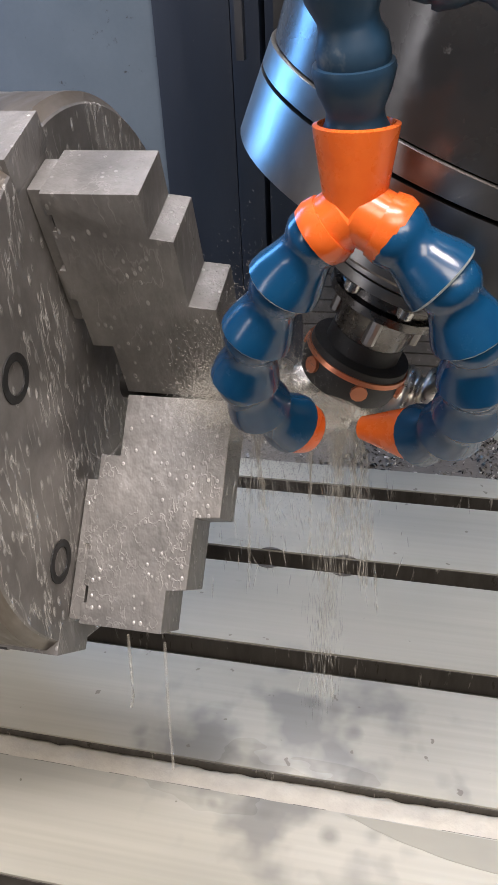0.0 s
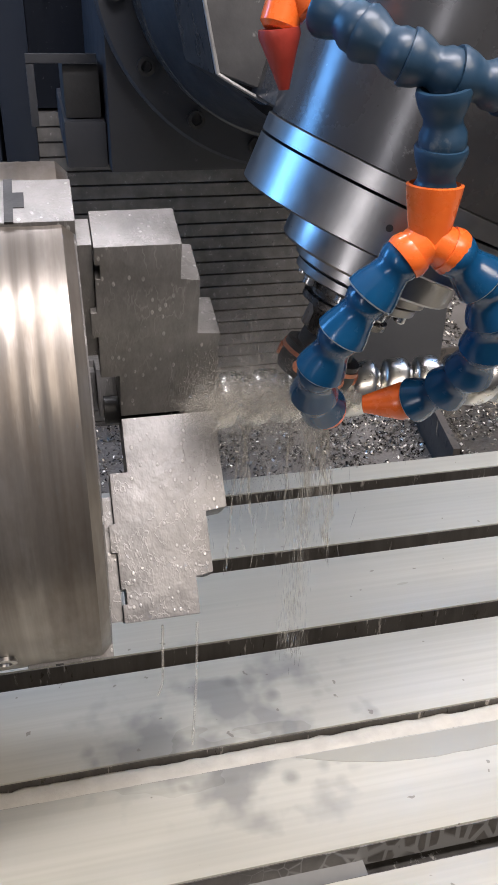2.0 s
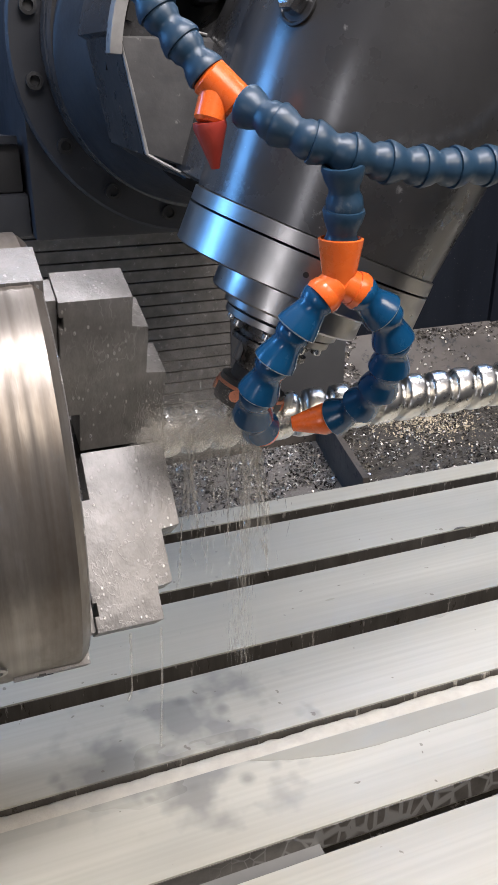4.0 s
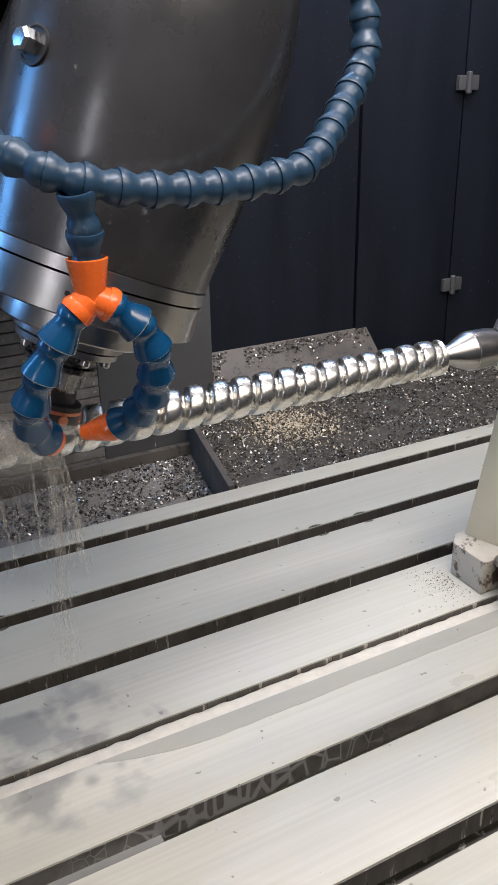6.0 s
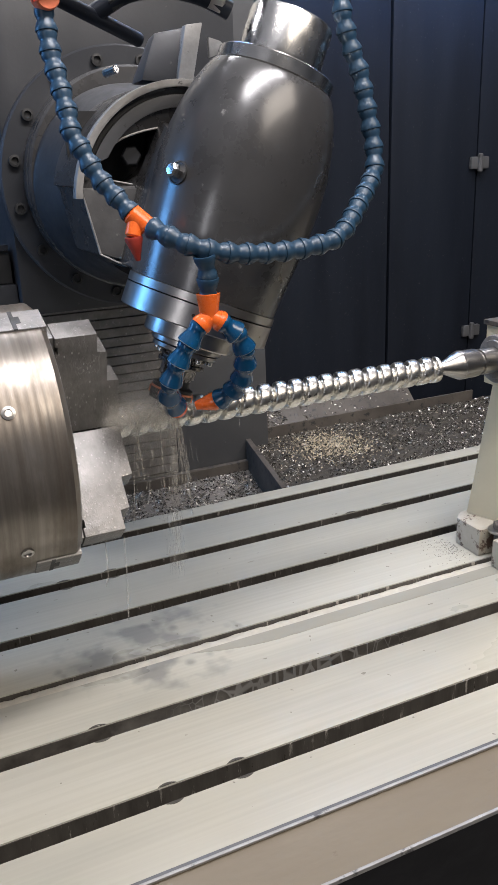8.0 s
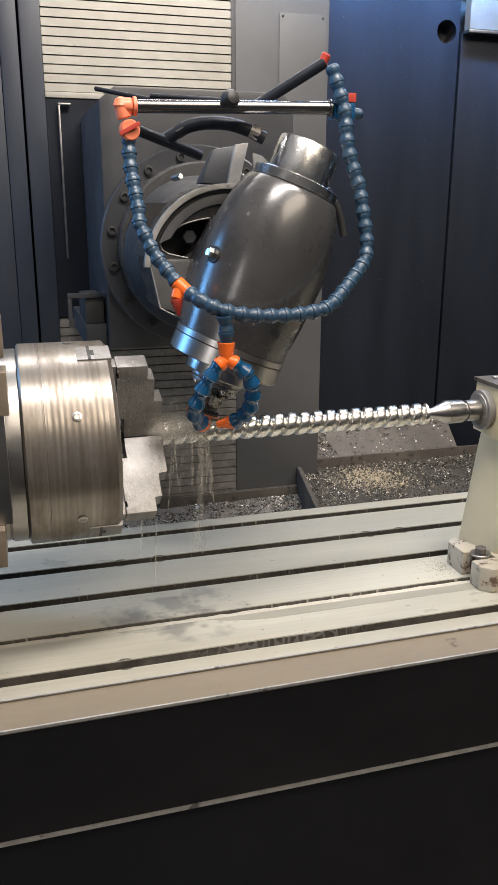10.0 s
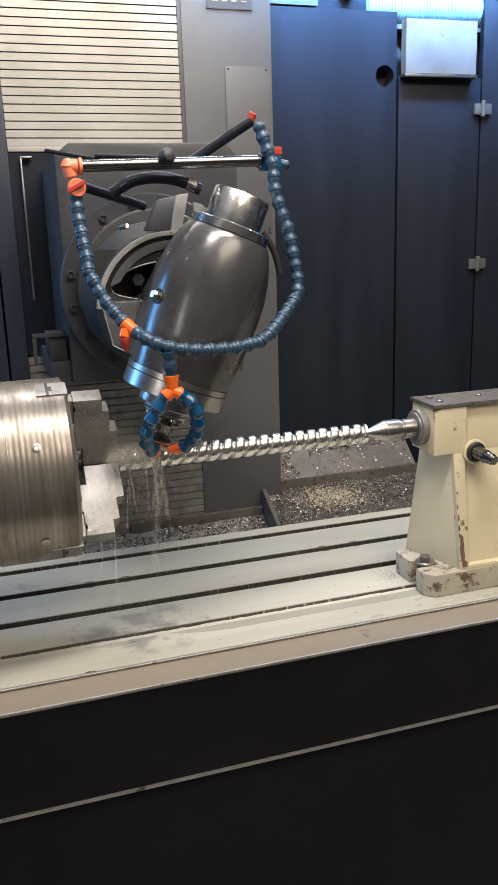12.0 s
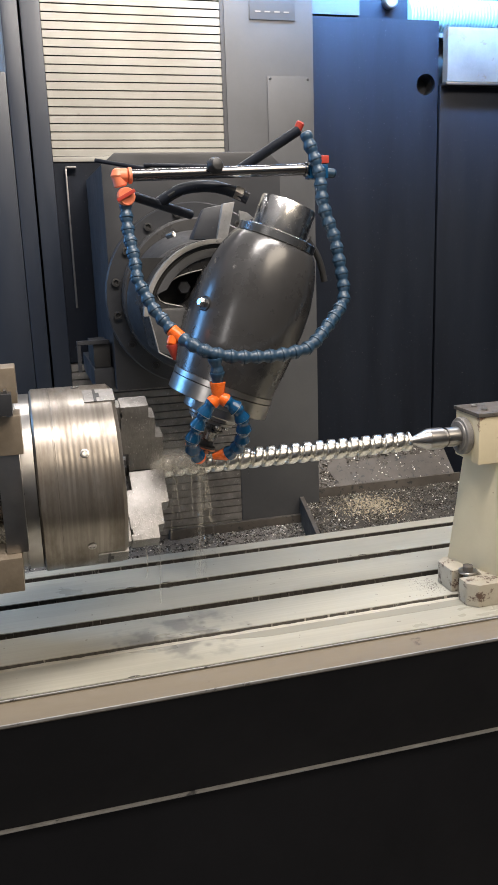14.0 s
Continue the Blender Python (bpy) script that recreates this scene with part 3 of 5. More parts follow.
pl = part("nameplate", box(B(), 0.39, 0.514, 1.2965, 1.2995, 2.182, 2.30, 0.001), M_GREY, col, "dark nameplate with worn marks")
for k in range(4):
    part("plate_mark", box(B(), 0.405 + 0.026 * k, 0.42 + 0.026 * k, 1.2955, 1.2965, 2.20, 2.203), M_STEEL, col)
part("foot_bar", box(B(), 0.10, 0.508, 1.282, 1.298, 0.780, 0.822, 0.002), M_TRAY, col)

# ---- head slide and swivel head ----
FX, FZ = 0.127, 1.512
slide = thing("head_slide", (FX, 1.1, 1.33), "dark grey cast head slide box on the column", "machine head")
part("box", prism(B(), [(-0.060, 1.308), (0.335, 1.308), (0.335, 1.79), (0.31, 1.815), (-0.03, 1.815), (-0.060, 1.790)], 0.90, 1.29, "y", 0.004), M_SLIDE, slide)
part("flange", lathe(B(), [(0, 0.197), (0.004, 0.200), (0.017, 0.200), (0.02, 0.197)], (FX, 0.899, FZ), (0, -1, 0), 72), M_SLIDE, slide)
bm = lathe(B(), [(0, 0.007), (0.004, 0.009), (0.009, 0.009), (0.0095, 0.0055), (0.005, 0.005)], seg=14)
scr = mesh_of("cap_screw", bm, M_BLACK_AND_SHADE)
for k in range(16):
    a = math.radians(11 + 22.5 * k)
    instance("cap_screw", scr, slide, along((FX + 0.179 * math.cos(a), 0.88, FZ + 0.179 * math.sin(a)), (0, -1, 0)))
part("foot_block", box(B(), -0.105, -0.0605, 0.93, 1.27, 1.308, 1.356, 0.005), M_SLIDE, slide, "worn grey steel block")
# Solid black box drawn for the shade in a square recess.
part("switch_recess_shade", box(B(), -0.102, -0.064, 0.945, 1.10, 1.357, 1.410, 0.003), M_BLACK_AND_SHADE, slide)
part("switch_strap", box(B(), -0.138, -0.066, 0.938, 0.950, 1.411, 1.420, 0.001), M_SLIDE, slide)
part("switch_strap", box(B(), -0.138, -0.130, 0.938, 0.950, 1.350, 1.4105, 0.001), M_SLIDE, slide)

C0 = Vector((0.0667, 0.4559, 1.3527))
DA = Vector((0.4176, -0.0266, 1.0)).normalized()


def on(s):
    return C0 + DA * s


head = thing("swivel_head", (FX, 0.5, 1.4), "black lacquered swivel milling head with steel spindle nose", "milling head")
part("swivel_ring", lathe(B(), [(0, 0.166), (0.030, 0.166), (0.032, 0.163), (0.034, 0.163), (0.036, 0.1655), (0.046, 0.1655), (0.049, 0.162), (0.050, 0.150)], (FX, 0.878, FZ), (0, -1, 0), 72), M_HEAD, head)
part("swivel_neck", lathe(B(), [(0, 0.149), (0.03, 0.147), (0.10, 0.132), (0.17, 0.128)], (0.115, 0.828, 1.502), (0, -1, 0), 72), M_NECK, head)
body = [(0.0375, 0.0885), (0.06, 0.0905), (0.095, 0.0945), (0.13, 0.0975), (0.172, 0.0988), (0.205, 0.0968), (0.235, 0.0915), (0.260, 0.0845), (0.277, 0.0775), (0.285, 0.0735), (0.2875, 0.0715), (0.288, 0.062)]
part("body", lathe(B(), body, C0, DA, 64), M_HEAD, head, sharp=40)

# elbow casting between swivel and body: a cut disc with a bolted pocket, a pale rim and a flat lower facet
EX, EZ, ER = 0.097, 1.491, 0.138


def rim_arc(r, a0, a1, step=5):
    return [(EX + r * math.cos(radians(q)), EZ + r * math.sin(radians(q))) for q in range(a0, a1 + 1, step)]


t = bmesh.new()
edge = rim_arc(ER, 20, 170) + [(-0.033, 1.512), (-0.018, 1.434), (0.012, 1.416), (0.17, 1.416)]
pocket = [(-0.014, 1.536), (0.004, 1.553), (0.022, 1.565), (0.048, 1.573), (0.072, 1.577), (0.069, 1.548), (0.055, 1.530), (0.032, 1.514), (-0.004, 1.523)]
vo = [t.verts.new((x, 0.545, z)) for x, z in edge]
vi = [t.verts.new((x, 0.545, z)) for x, z in pocket]
es = [t.edges.new((r[k], r[(k + 1) % len(r)])) for r in (vo, vi) for k in range(len(r))]
bmesh.ops.triangle_fill(t, use_beauty=True, edges=es)
g = bmesh.ops.extrude_face_region(t, geom=t.faces[:])
for v in [e for e in g["geom"] if isinstance(e, bmesh.types.BMVert)]:
    v.co.y += 0.115
bmesh.ops.recalc_face_normals(t, faces=t.faces[:])
part("elbow_casting", t, M_HEAD, head, sharp=30)
# Black floor puts the pocket's deep shade into the material.
part("pocket_floor", box(B(), -0.03, 0.10, 0.602, 0.606, 1.49, 1.60), M_BLACK_AND_SHADE, head)
part("hex_bolt", lathe(B(), [(-0.03, 0.009), (0.0, 0.009), (0.001, 0.0125), (0.012, 0.0125), (0.014, 0.0105)], (0.041, 0.574, 1.545), (-0.15, -1, 0.1), 6), M_SLIDE, head)
part("elbow_rim", prism(B(), rim_arc(ER + 0.001, 40, 176, 4) + rim_arc(ER - 0.0075, 40, 176, 4)[::-1], 0.531, 0.546, "y", 0.0012), M_EDGE, head, "pale worn casting rim")
# Raised black strip drawn for the shade in a groove.
part("rim_groove_shade", prism(B(), rim_arc(ER - 0.0105, 50, 168, 4) + rim_arc(ER - 0.015, 50, 168, 4)[::-1], 0.5425, 0.5455, "y"), M_BLACK_AND_SHADE, head)
part("inner_rim", prism(B(), rim_arc(ER - 0.0155, 62, 160, 4) + rim_arc(ER - 0.030, 62, 152, 4)[::-1], 0.538, 0.5455, "y", 0.001), M_GREY, head)
part("pocket_edge", tube(B(), [(x, 0.5445, z) for x, z in pocket[:5]], 0.0013, 8, 0.01), M_EDGE, head, "thin bright casting edge")
part("pocket_edge", tube(B(), [(-0.014, 0.5445, 1.5355), (-0.004, 0.5445, 1.5225), (0.032, 0.5445, 1.5135)], 0.0010, 8, 0.01), M_EDGE, head)
part("lower_facet", hexa(B(), [(-0.0325, 0.534, 1.511), (-0.0175, 0.534, 1.436), (0.028, 0.528, 1.420), (0.040, 0.528, 1.508), (-0.033, 0.5445, 1.512), (-0.018, 0.5445, 1.4345), (0.030, 0.5445, 1.418), (0.042, 0.5445, 1.512)], 0.001), M_FACET, head, "scuffed grey casting facet")
part("casting_edge", tube(B(), [(-0.0330, 0.536, 1.512), (-0.0256, 0.535, 1.474), (-0.0180, 0.534, 1.435)], 0.0014, 8, 0.01), M_EDGE, head, "thin bright casting edge")
part("casting_edge", tube(B(), [(-0.0180, 0.534, 1.435), (-0.002, 0.531, 1.426), (0.012, 0.528, 1.419)], 0.0012, 8, 0.01), M_EDGE, head)
side_dir = Vector((1, 0, -0.4176)).normalized()
t = bmesh.new()
for s_, r_ in ((0.04, 0.088), (0.08, 0.0925), (0.12, 0.0965), (0.16, 0.0985), (0.19, 0.0975)):
    for q in (8, 30, 50):
        t.verts.new(on(s_) - (side_dir * math.cos(radians(q)) + Vector((0, 1, 0)) * math.sin(radians(q))) * r_ * 0.997)
for p in ((0.074, 0.545, 1.585), (0.062, 0.545, 1.545), (0.034, 0.545, 1.512), (0.006, 0.545, 1.424), (0.02, 0.545, 1.414), (0.12, 0.58, 1.43), (0.12, 0.58, 1.56)):
    t.verts.new(p)
hull = bmesh.ops.convex_hull(t, input=t.verts[:])
bmesh.ops.recalc_face_normals(t, faces=t.faces[:])
part("blend_casting", t, M_HEAD, head, sharp=24)
part("nose_collar", lathe(B(), [(0.0268, 0.0884), (0.0272, 0.0900), (0.0365, 0.0900), (0.037, 0.0890)], C0, DA, 72), M_STEEL, head, "brushed steel collar")
part("nose_ring", lathe(B(), [(-0.0013, 0.0875), (0.0, 0.0900), (0.0256, 0.0900), (0.0258, 0.0884)], C0, DA, 72), M_STEEL, head, "brushed steel spindle ring")
NB = (side_dir * -0.42 + Vector((0, -1, 0)) * 0.907).normalized()
part("grease_hole", rod(B(), on(0.0125) + NB * 0.0885, on(0.0125) + NB * 0.0903, 0.0019, 10), M_BLACK_AND_SHADE, head)
part("nose_step", lathe(B(), [(-0.0015, 0.0555), (-0.020, 0.0555), (-0.0215, 0.054)], C0, DA, 64), M_STEEL, head)
part("nose_flange", lathe(B(), [(-0.0217, 0.042), (-0.0225, 0.0432), (-0.028, 0.0432), (-0.029, 0.0415), (-0.0295, 0.037), (-0.0305, 0.0400), (-0.035, 0.0400), (-0.036, 0.038)], C0, DA, 64), M_STEEL, head)
u, v = DA.orthogonal().normalized(), DA.cross(DA.orthogonal().normalized())
for k in range(8):
    a = 2 * math.pi * (k + 0.3) / 8
    q = (u * math.cos(a) + v * math.sin(a)) * 0.0335
    part("flange_screw", rod(B(), on(-0.0362) + q, on(-0.042) + q, 0.0038, 12, 0.001), M_BRIGHT, head)
part("tool_holder", lathe(B(), [(-0.0362, 0.027), (-0.0372, 0.0285), (-0.042, 0.0285), (-0.043, 0.025), (-0.046, 0.025), (-0.047, 0.0285), (-0.051, 0.0285), (-0.052, 0.0225), (-0.058, 0.0195), (-0.069, 0.0185)], C0, DA, 48), M_TOOL, head)
for k in range(4):
    a = 2 * math.pi * (k + 0.5) / 4
    q = (u * math.cos(a) + v * math.sin(a)) * 0.0195
    part("holder_key", rod(B(), on(-0.052) + q, on(-0.067) + q, 0.0034, 10, 0.001), M_STEEL, head)
cut = part("milling_cutter", lathe(B(), [(-0.0693, 0.0185), (-0.078, 0.0190), (-0.079, 0.0250), (-0.090, 0.0262), (-0.098, 0.0245), (-0.099, 0.010)], C0, DA, 40), M_BLACK_AND_SHADE, head, "black cutter head with copper coloured inserts")
part("cutter_band", lathe(B(), [(-0.0825, 0.0245), (-0.0825, 0.0262), (-0.0850, 0.0266), (-0.0850, 0.0245)], C0, DA, 40, False), M_INSERT, cut)
for k in range(6):
    a = 2 * math.pi * k / 6
    part("cutting_insert", rod(B(), on(-0.089) + (u * math.cos(a) + v * math.sin(a)) * 0.0228, on(-0.089) + (u * math.cos(a) + v * math.sin(a)) * 0.0274, 0.0042, 10), M_INSERT, cut)
part("drawbar_collar", lathe(B(), [(0.2885, 0.0665), (0.290, 0.0685), (0.303, 0.0685), (0.3045, 0.0665)], C0, DA, 64), M_BRIGHT, head, "brushed steel collar")
part("drawbar_cap", lathe(B(), [(0.3047, 0.0485), (0.3545, 0.0485), (0.358, 0.0465), (0.358, 0.034), (0.352, 0.032), (0.352, 0.01)], C0, DA, 64), M_BRIGHT, head, "shiny turned steel end cap")
pb = Vector((0.042, 0.410, 1.527))
ps = (pb - C0).dot(DA)
nb = (pb - on(ps)).normalized()
part("guard_arm", tube(B(), [(0.262, 0.52, 1.622), (0.278, 0.52, 1.600), (0.288, 0.52, 1.575), (0.294, 0.52, 1.547)], 0.006, 12), M_BLACK_AND_SHADE, head)
part("plug_recess", lathe(B(), [(-0.01, 0.013), (0.0008, 0.013), (0.0012, 0.0115), (0.0002, 0.0105)], on(ps) + nb * 0.0985, nb, 28), M_BLACK_AND_SHADE, head)
part("plug_bolt", lathe(B(), [(0, 0.0078), (0.010, 0.0078), (0.012, 0.006), (0.0122, 0.003)], on(ps) + nb * 0.0990, nb, 6), M_BRIGHT, head, "bright hexagon plug")

# bracket, pipes and rods above the head
pipe = thing("coolant_manifold", (0.09, 0.45, 1.72), "steel coolant manifold tube with dark pipes above the head", "coolant pipe")
part("manifold_tube", rod(B(), (-0.058, 0.466, 1.733), (0.238, 0.447, 1.738), 0.0095, 28, 0.001), M_TUBE, pipe)
part("clamp_knob", lathe(B(), [(-0.013, 0.004), (-0.011, 0.009), (-0.005, 0.0128), (0.0, 0.0138), (0.005, 0.0128), (0.011, 0.009), (0.013, 0.004)], (0.078, 0.445, 1.745), (0.2, -1, 0.2), 24), M_BLACK_AND_SHADE, pipe)
bm = rod(B(), (-0.062, 0.466, 1.733), (-0.078, 0.467, 1.733), 0.0112, 24, 0.002)
lathe(bm, [(-0.012, 0.003), (-0.009, 0.0085), (0.0, 0.0122), (0.009, 0.0085), (0.012, 0.003)], (-0.078, 0.467, 1.733), (0, 0, 1), 24)
rod(bm, (-0.078, 0.467, 1.733), (-0.074, 0.468, 1.716), 0.0112, 24, 0.002)
part("elbow", bm, M_FADED, pipe, "faded orange plastic elbow")
part("elbow_collar", lathe(B(), [(0, 0.0118), (0.001, 0.0132), (0.005, 0.0132), (0.006, 0.0118)], (-0.062, 0.466, 1.733), (1, 0, 0), 24), M_FADED, pipe)
part("tube_collar", lathe(B(), [(0, 0.0105), (0.001, 0.0122), (0.004, 0.0122), (0.005, 0.0105)], (0.232, 0.4475, 1.738), (1, 0, 0), 24), M_TUBE, pipe)
part("valve_disc", lathe(B(), [(0, 0.0135), (0.003, 0.0145), (0.012, 0.0145), (0.014, 0.013)], (-0.070, 0.468, 1.700), (0.25, -1, 0), 28), M_FADED, pipe, "orange round valve")
part("valve_handle", box(B(), -0.085, -0.052, 0.449, 0.453, 1.698, 1.704, 0.001, Matrix.Translation((-0.07, 0, 1.70)) @ pose(0, 0, 0, 0, -28, 0) @ Matrix.Translation((0.07, 0, -1.70))), M_RED, pipe)
part("valve_block", box(B(), 0.24, 0.274, 0.44, 0.468, 1.722, 1.746, 0.005), M_BLUE, pipe)
part("valve_lever", box(B(), 0.252, 0.276, 0.443, 0.464, 1.747, 1.760, 0.002), M_RED, pipe, "red valve lever")
part("valve_nut", lathe(B(), [(0, 0.008), (0.014, 0.008), (0.018, 0.005)], (0.274, 0.455, 1.733), (1, 0, -0.1), 16), M_GREYBLUE, pipe)
for a, b, r in (((-0.058, 0.476, 1.703), (0.055, 0.545, 1.672), 0.008), ((0.128, 0.50, 1.740), (0.230, 0.460, 1.803), 0.0085), ((-0.105, 0.55, 1.765), (-0.02, 0.50, 1.745), 0.0035), ((-0.03, 0.50, 1.752), (0.075, 0.46, 1.745), 0.0035)):
    part("pipe", rod(B(), a, b, r, 18, 0.001), M_BLACK, pipe)
part("pipe", tube(B(), [(-0.01, 0.51, 1.690), (0.03, 0.50, 1.712), (0.075, 0.49, 1.716), (0.11, 0.48, 1.708), (0.14, 0.475, 1.694)], 0.010, 14), M_BLACK, pipe)
part("pipe_nut", lathe(B(), [(0, 0.012), (0.014, 0.012), (0.016, 0.010)], (0.118, 0.478, 1.706), (0.9, -0.1, -0.4), 6), M_STEEL, pipe)
part("pipe_nut", lathe(B(), [(0, 0.011), (0.012, 0.011), (0.014, 0.009)], (0.01, 0.505, 1.702), (0.85, -0.2, 0.5), 6), M_BLACK_AND_SHADE, pipe)
part("pipe_tip", rod(B(), (0.226, 0.462, 1.80), (0.232, 0.458, 1.815), 0.007, 14, 0.002), M_RED, pipe)
part("bracket", hexa(B(), [(0.058, 0.562, 1.630), (0.118, 0.548, 1.626), (0.124, 0.62, 1.63), (0.062, 0.62, 1.63), (0.082, 0.57, 1.684), (0.136, 0.552, 1.692), (0.138, 0.61, 1.692), (0.088, 0.61, 1.684)], 0.008), M_SLIDE, pipe, "dark cast clamp bracket")
# Front face is a separate plate, much paler than the bracket body.
part("bracket_face", hexa(B(), [(0.099, 0.545, 1.627), (0.119, 0.545, 1.6265), (0.119, 0.552, 1.6265), (0.099, 0.556, 1.627), (0.114, 0.547, 1.690), (0.136, 0.547, 1.693), (0.136, 0.556, 1.693), (0.114, 0.560, 1.690)], 0.002), M_EDGE, pipe, "pale bracket face")
part("bracket_plate", hexa(B(), [(0.145, 0.552, 1.655), (0.172, 0.552, 1.664), (0.172, 0.558, 1.664), (0.145, 0.558, 1.655), (0.145, 0.552, 1.678), (0.160, 0.552, 1.674), (0.160, 0.558, 1.674), (0.145, 0.558, 1.678)], 0.001), M_EDGE, pipe, "small bare steel lug")
part("grub_screw", rod(B(), (0.012, 0.55, 1.637), (0.02, 0.53, 1.640), 0.005, 10, 0.001), M_BRIGHT, pipe)

# ---- jointed coolant hoses ----
bead_prof = [(-0.0065, 0.0060), (-0.004, 0.0086), (0.0, 0.0096), (0.003, 0.0089), (0.0048, 0.0080), (0.009, 0.0090), (0.0145, 0.0110), (0.0182, 0.0117), (0.0190, 0.0110), (0.0190, 0.0092), (0.016, 0.007)]
bead_blue = mesh_of("hose_segment", lathe(B(), bead_prof, seg=22), M_BLUE, 45)
bead_blue.materials.append(M_LIP)
for p in bead_blue.polygons:
    if p.center.z > 0.0181 and p.center.xy.length > 0.0095:
        p.material_index = 1
round_prof = [(-0.0065, 0.0062), (-0.0045, 0.0090), (-0.001, 0.0099), (0.003, 0.0097), (0.0058, 0.0082), (0.0080, 0.0079), (0.0125, 0.0100), (0.0172, 0.0113), (0.0188, 0.0109), (0.0190, 0.0092), (0.016, 0.007)]
bead_dusty = mesh_of("hose_segment", lathe(B(), round_prof, seg=22), M_GREYBLUE, 50)


def hose(label, pts, me, pitch=0.0205, scale=1.0):
    line = spline(pts, pitch * scale)
    ob = thing("coolant_hose", line[0], label, "coolant hose", "jointed coolant hoses")
    for a, b in zip(line, line[1:]):
        instance("hose_segment", me, ob, along(a, b - a) @ Matrix.Diagonal((scale, scale, scale * (b - a).length / (pitch * scale), 1)))
    return ob


hose("dusty blue jointed plastic coolant hose hanging from the orange valve", [(-0.069, 0.468, 1.686), (-0.069, 0.462, 1.653), (-0.067, 0.454, 1.630), (-0.063, 0.439, 1.591), (-0.063, 0.430, 1.568), (-0.056, 0.423, 1.553), (-0.044, 0.412, 1.525), (-0.030, 0.400, 1.505), (-0.018, 0.390, 1.488)], bead_dusty, 0.0205, 1.04)
hose("dusty blue jointed plastic coolant hose looping under the head", [(0.235, 0.44, 1.790), (0.245, 0.435, 1.759), (0.254, 0.430, 1.727), (0.255, 0.425, 1.691), (0.263, 0.420, 1.655), (0.273, 0.415, 1.626), (0.278, 0.408, 1.590), (0.283, 0.400, 1.545), (0.279, 0.392, 1.518), (0.250, 0.372, 1.490), (0.203, 0.340, 1.455), (0.180, 0.337, 1.448), (0.148, 0.336, 1.4435), (0.10, 0.336, 1.443), (0.062, 0.337, 1.447), (0.030, 0.342, 1.455), (0.010, 0.355, 1.465), (-0.004, 0.375, 1.475)], bead_dusty, 0.0205, 1.06)
hose("blue jointed plastic coolant hose feeding the orange Y piece", [(0.0430, 0.3430, 1.4010), (0.0420, 0.3390, 1.4265), (0.0380, 0.3360, 1.4485)], bead_dusty, 0.0205, 1.06)
hose("blue jointed plastic coolant hose branch beside the cutter", [(0.0315, 0.3445, 1.3720), (0.0210, 0.3470, 1.3575), (0.0050, 0.3550, 1.3265), (0.0000, 0.3650, 1.3035), (0.0050, 0.3790, 1.2855), (0.0150, 0.3900, 1.2735)], bead_blue, 0.0205, 1.14)
hose("blue jointed plastic coolant hose branch curving back to the cutter", [(0.0565, 0.3400, 1.3740), (0.0700, 0.3380, 1.3635), (0.0820, 0.3410, 1.3415), (0.0850, 0.3530, 1.3135), (0.0810, 0.3710, 1.2895), (0.0670, 0.3890, 1.2735)], bead_blue, 0.0205, 1.14)

yp = thing("hose_y_piece", (0.0430, 0.3430, 1.3815), "glossy orange plastic Y piece joining three hoses", "hose fitting")
part("cup", lathe(B(), [(-0.004, 0.0085), (0.004, 0.0095), (0.024, 0.0127), (0.0265, 0.0130), (0.0270, 0.0115), (0.022, 0.0105)], (0.0430, 0.3430, 1.3795), (0, 0.0, 1), 32), M_ORANGE, yp)
for q in ((0.0335, 0.3430, 1.3740), (0.0550, 0.3410, 1.3755)):
    part("outlet", rod(B(), (0.0430, 0.3430, 1.3815), q, 0.0100, 28, 0.002), M_ORANGE, yp)
    d = (Vector(q) - Vector((0.0430, 0.3430, 1.3815))).normalized()
    part("knurled_collar", lathe(B(), [(-0.004, 0.0108), (0.0, 0.0116), (0.003, 0.0108)], q, d, 18), M_ORANGE, yp)
nz = thing("coolant_nozzle", (0.0450, 0.4010, 1.2675), "orange plastic cone nozzle aimed at the cutter", "nozzle")
part("cone", lathe(B(), [(0, 0.0105), (0.004, 0.0112), (0.009, 0.0098), (0.026, 0.0052), (0.0265, 0.0035)], (0.0660, 0.3900, 1.2735), (-0.027, 0.012, -0.006), 28), M_ORANGE, nz)
nz2 = thing("coolant_nozzle", (0.0150, 0.3910, 1.2725), "orange plastic ring nozzle on the blue hose end", "nozzle")
part("ring", lathe(B(), [(0, 0.0112), (0.003, 0.0118), (0.007, 0.0108), (0.0075, 0.0075), (0.003, 0.007)], (0.0150, 0.3900, 1.2735), (0.012, 0.012, -0.012), 28), M_ORANGE, nz2)
te = thing("hose_t_piece", (-0.013, 0.388, 1.477), "orange plastic T piece with a red drain plug", "hose fitting")
part("through_body", rod(B(), (-0.020, 0.391, 1.490), (-0.004, 0.384, 1.474), 0.0112, 28, 0.002), M_ORANGE, te)
part("branch", rod(B(), (-0.014, 0.388, 1.486), (-0.021, 0.384, 1.465), 0.0088, 24, 0.002), M_ORANGE, te)
part("plug", lathe(B(), [(0, 0.0092), (0.003, 0.0095), (0.011, 0.0068), (0.021, 0.0036), (0.025, 0.0025)], (-0.0205, 0.384, 1.466), (0.004, 0, -0.03), 24), M_RED, te, "dark red plastic plug")

# ---- table with T slots ----
SLOTS = (0.876, 0.745, 0.611, 0.482, 0.366, 0.236, 0.102)
SW, TB, TF = 0.025, 0.914, 0.060
pts = [(TB, TOP - 0.13), (TB, TOP)]
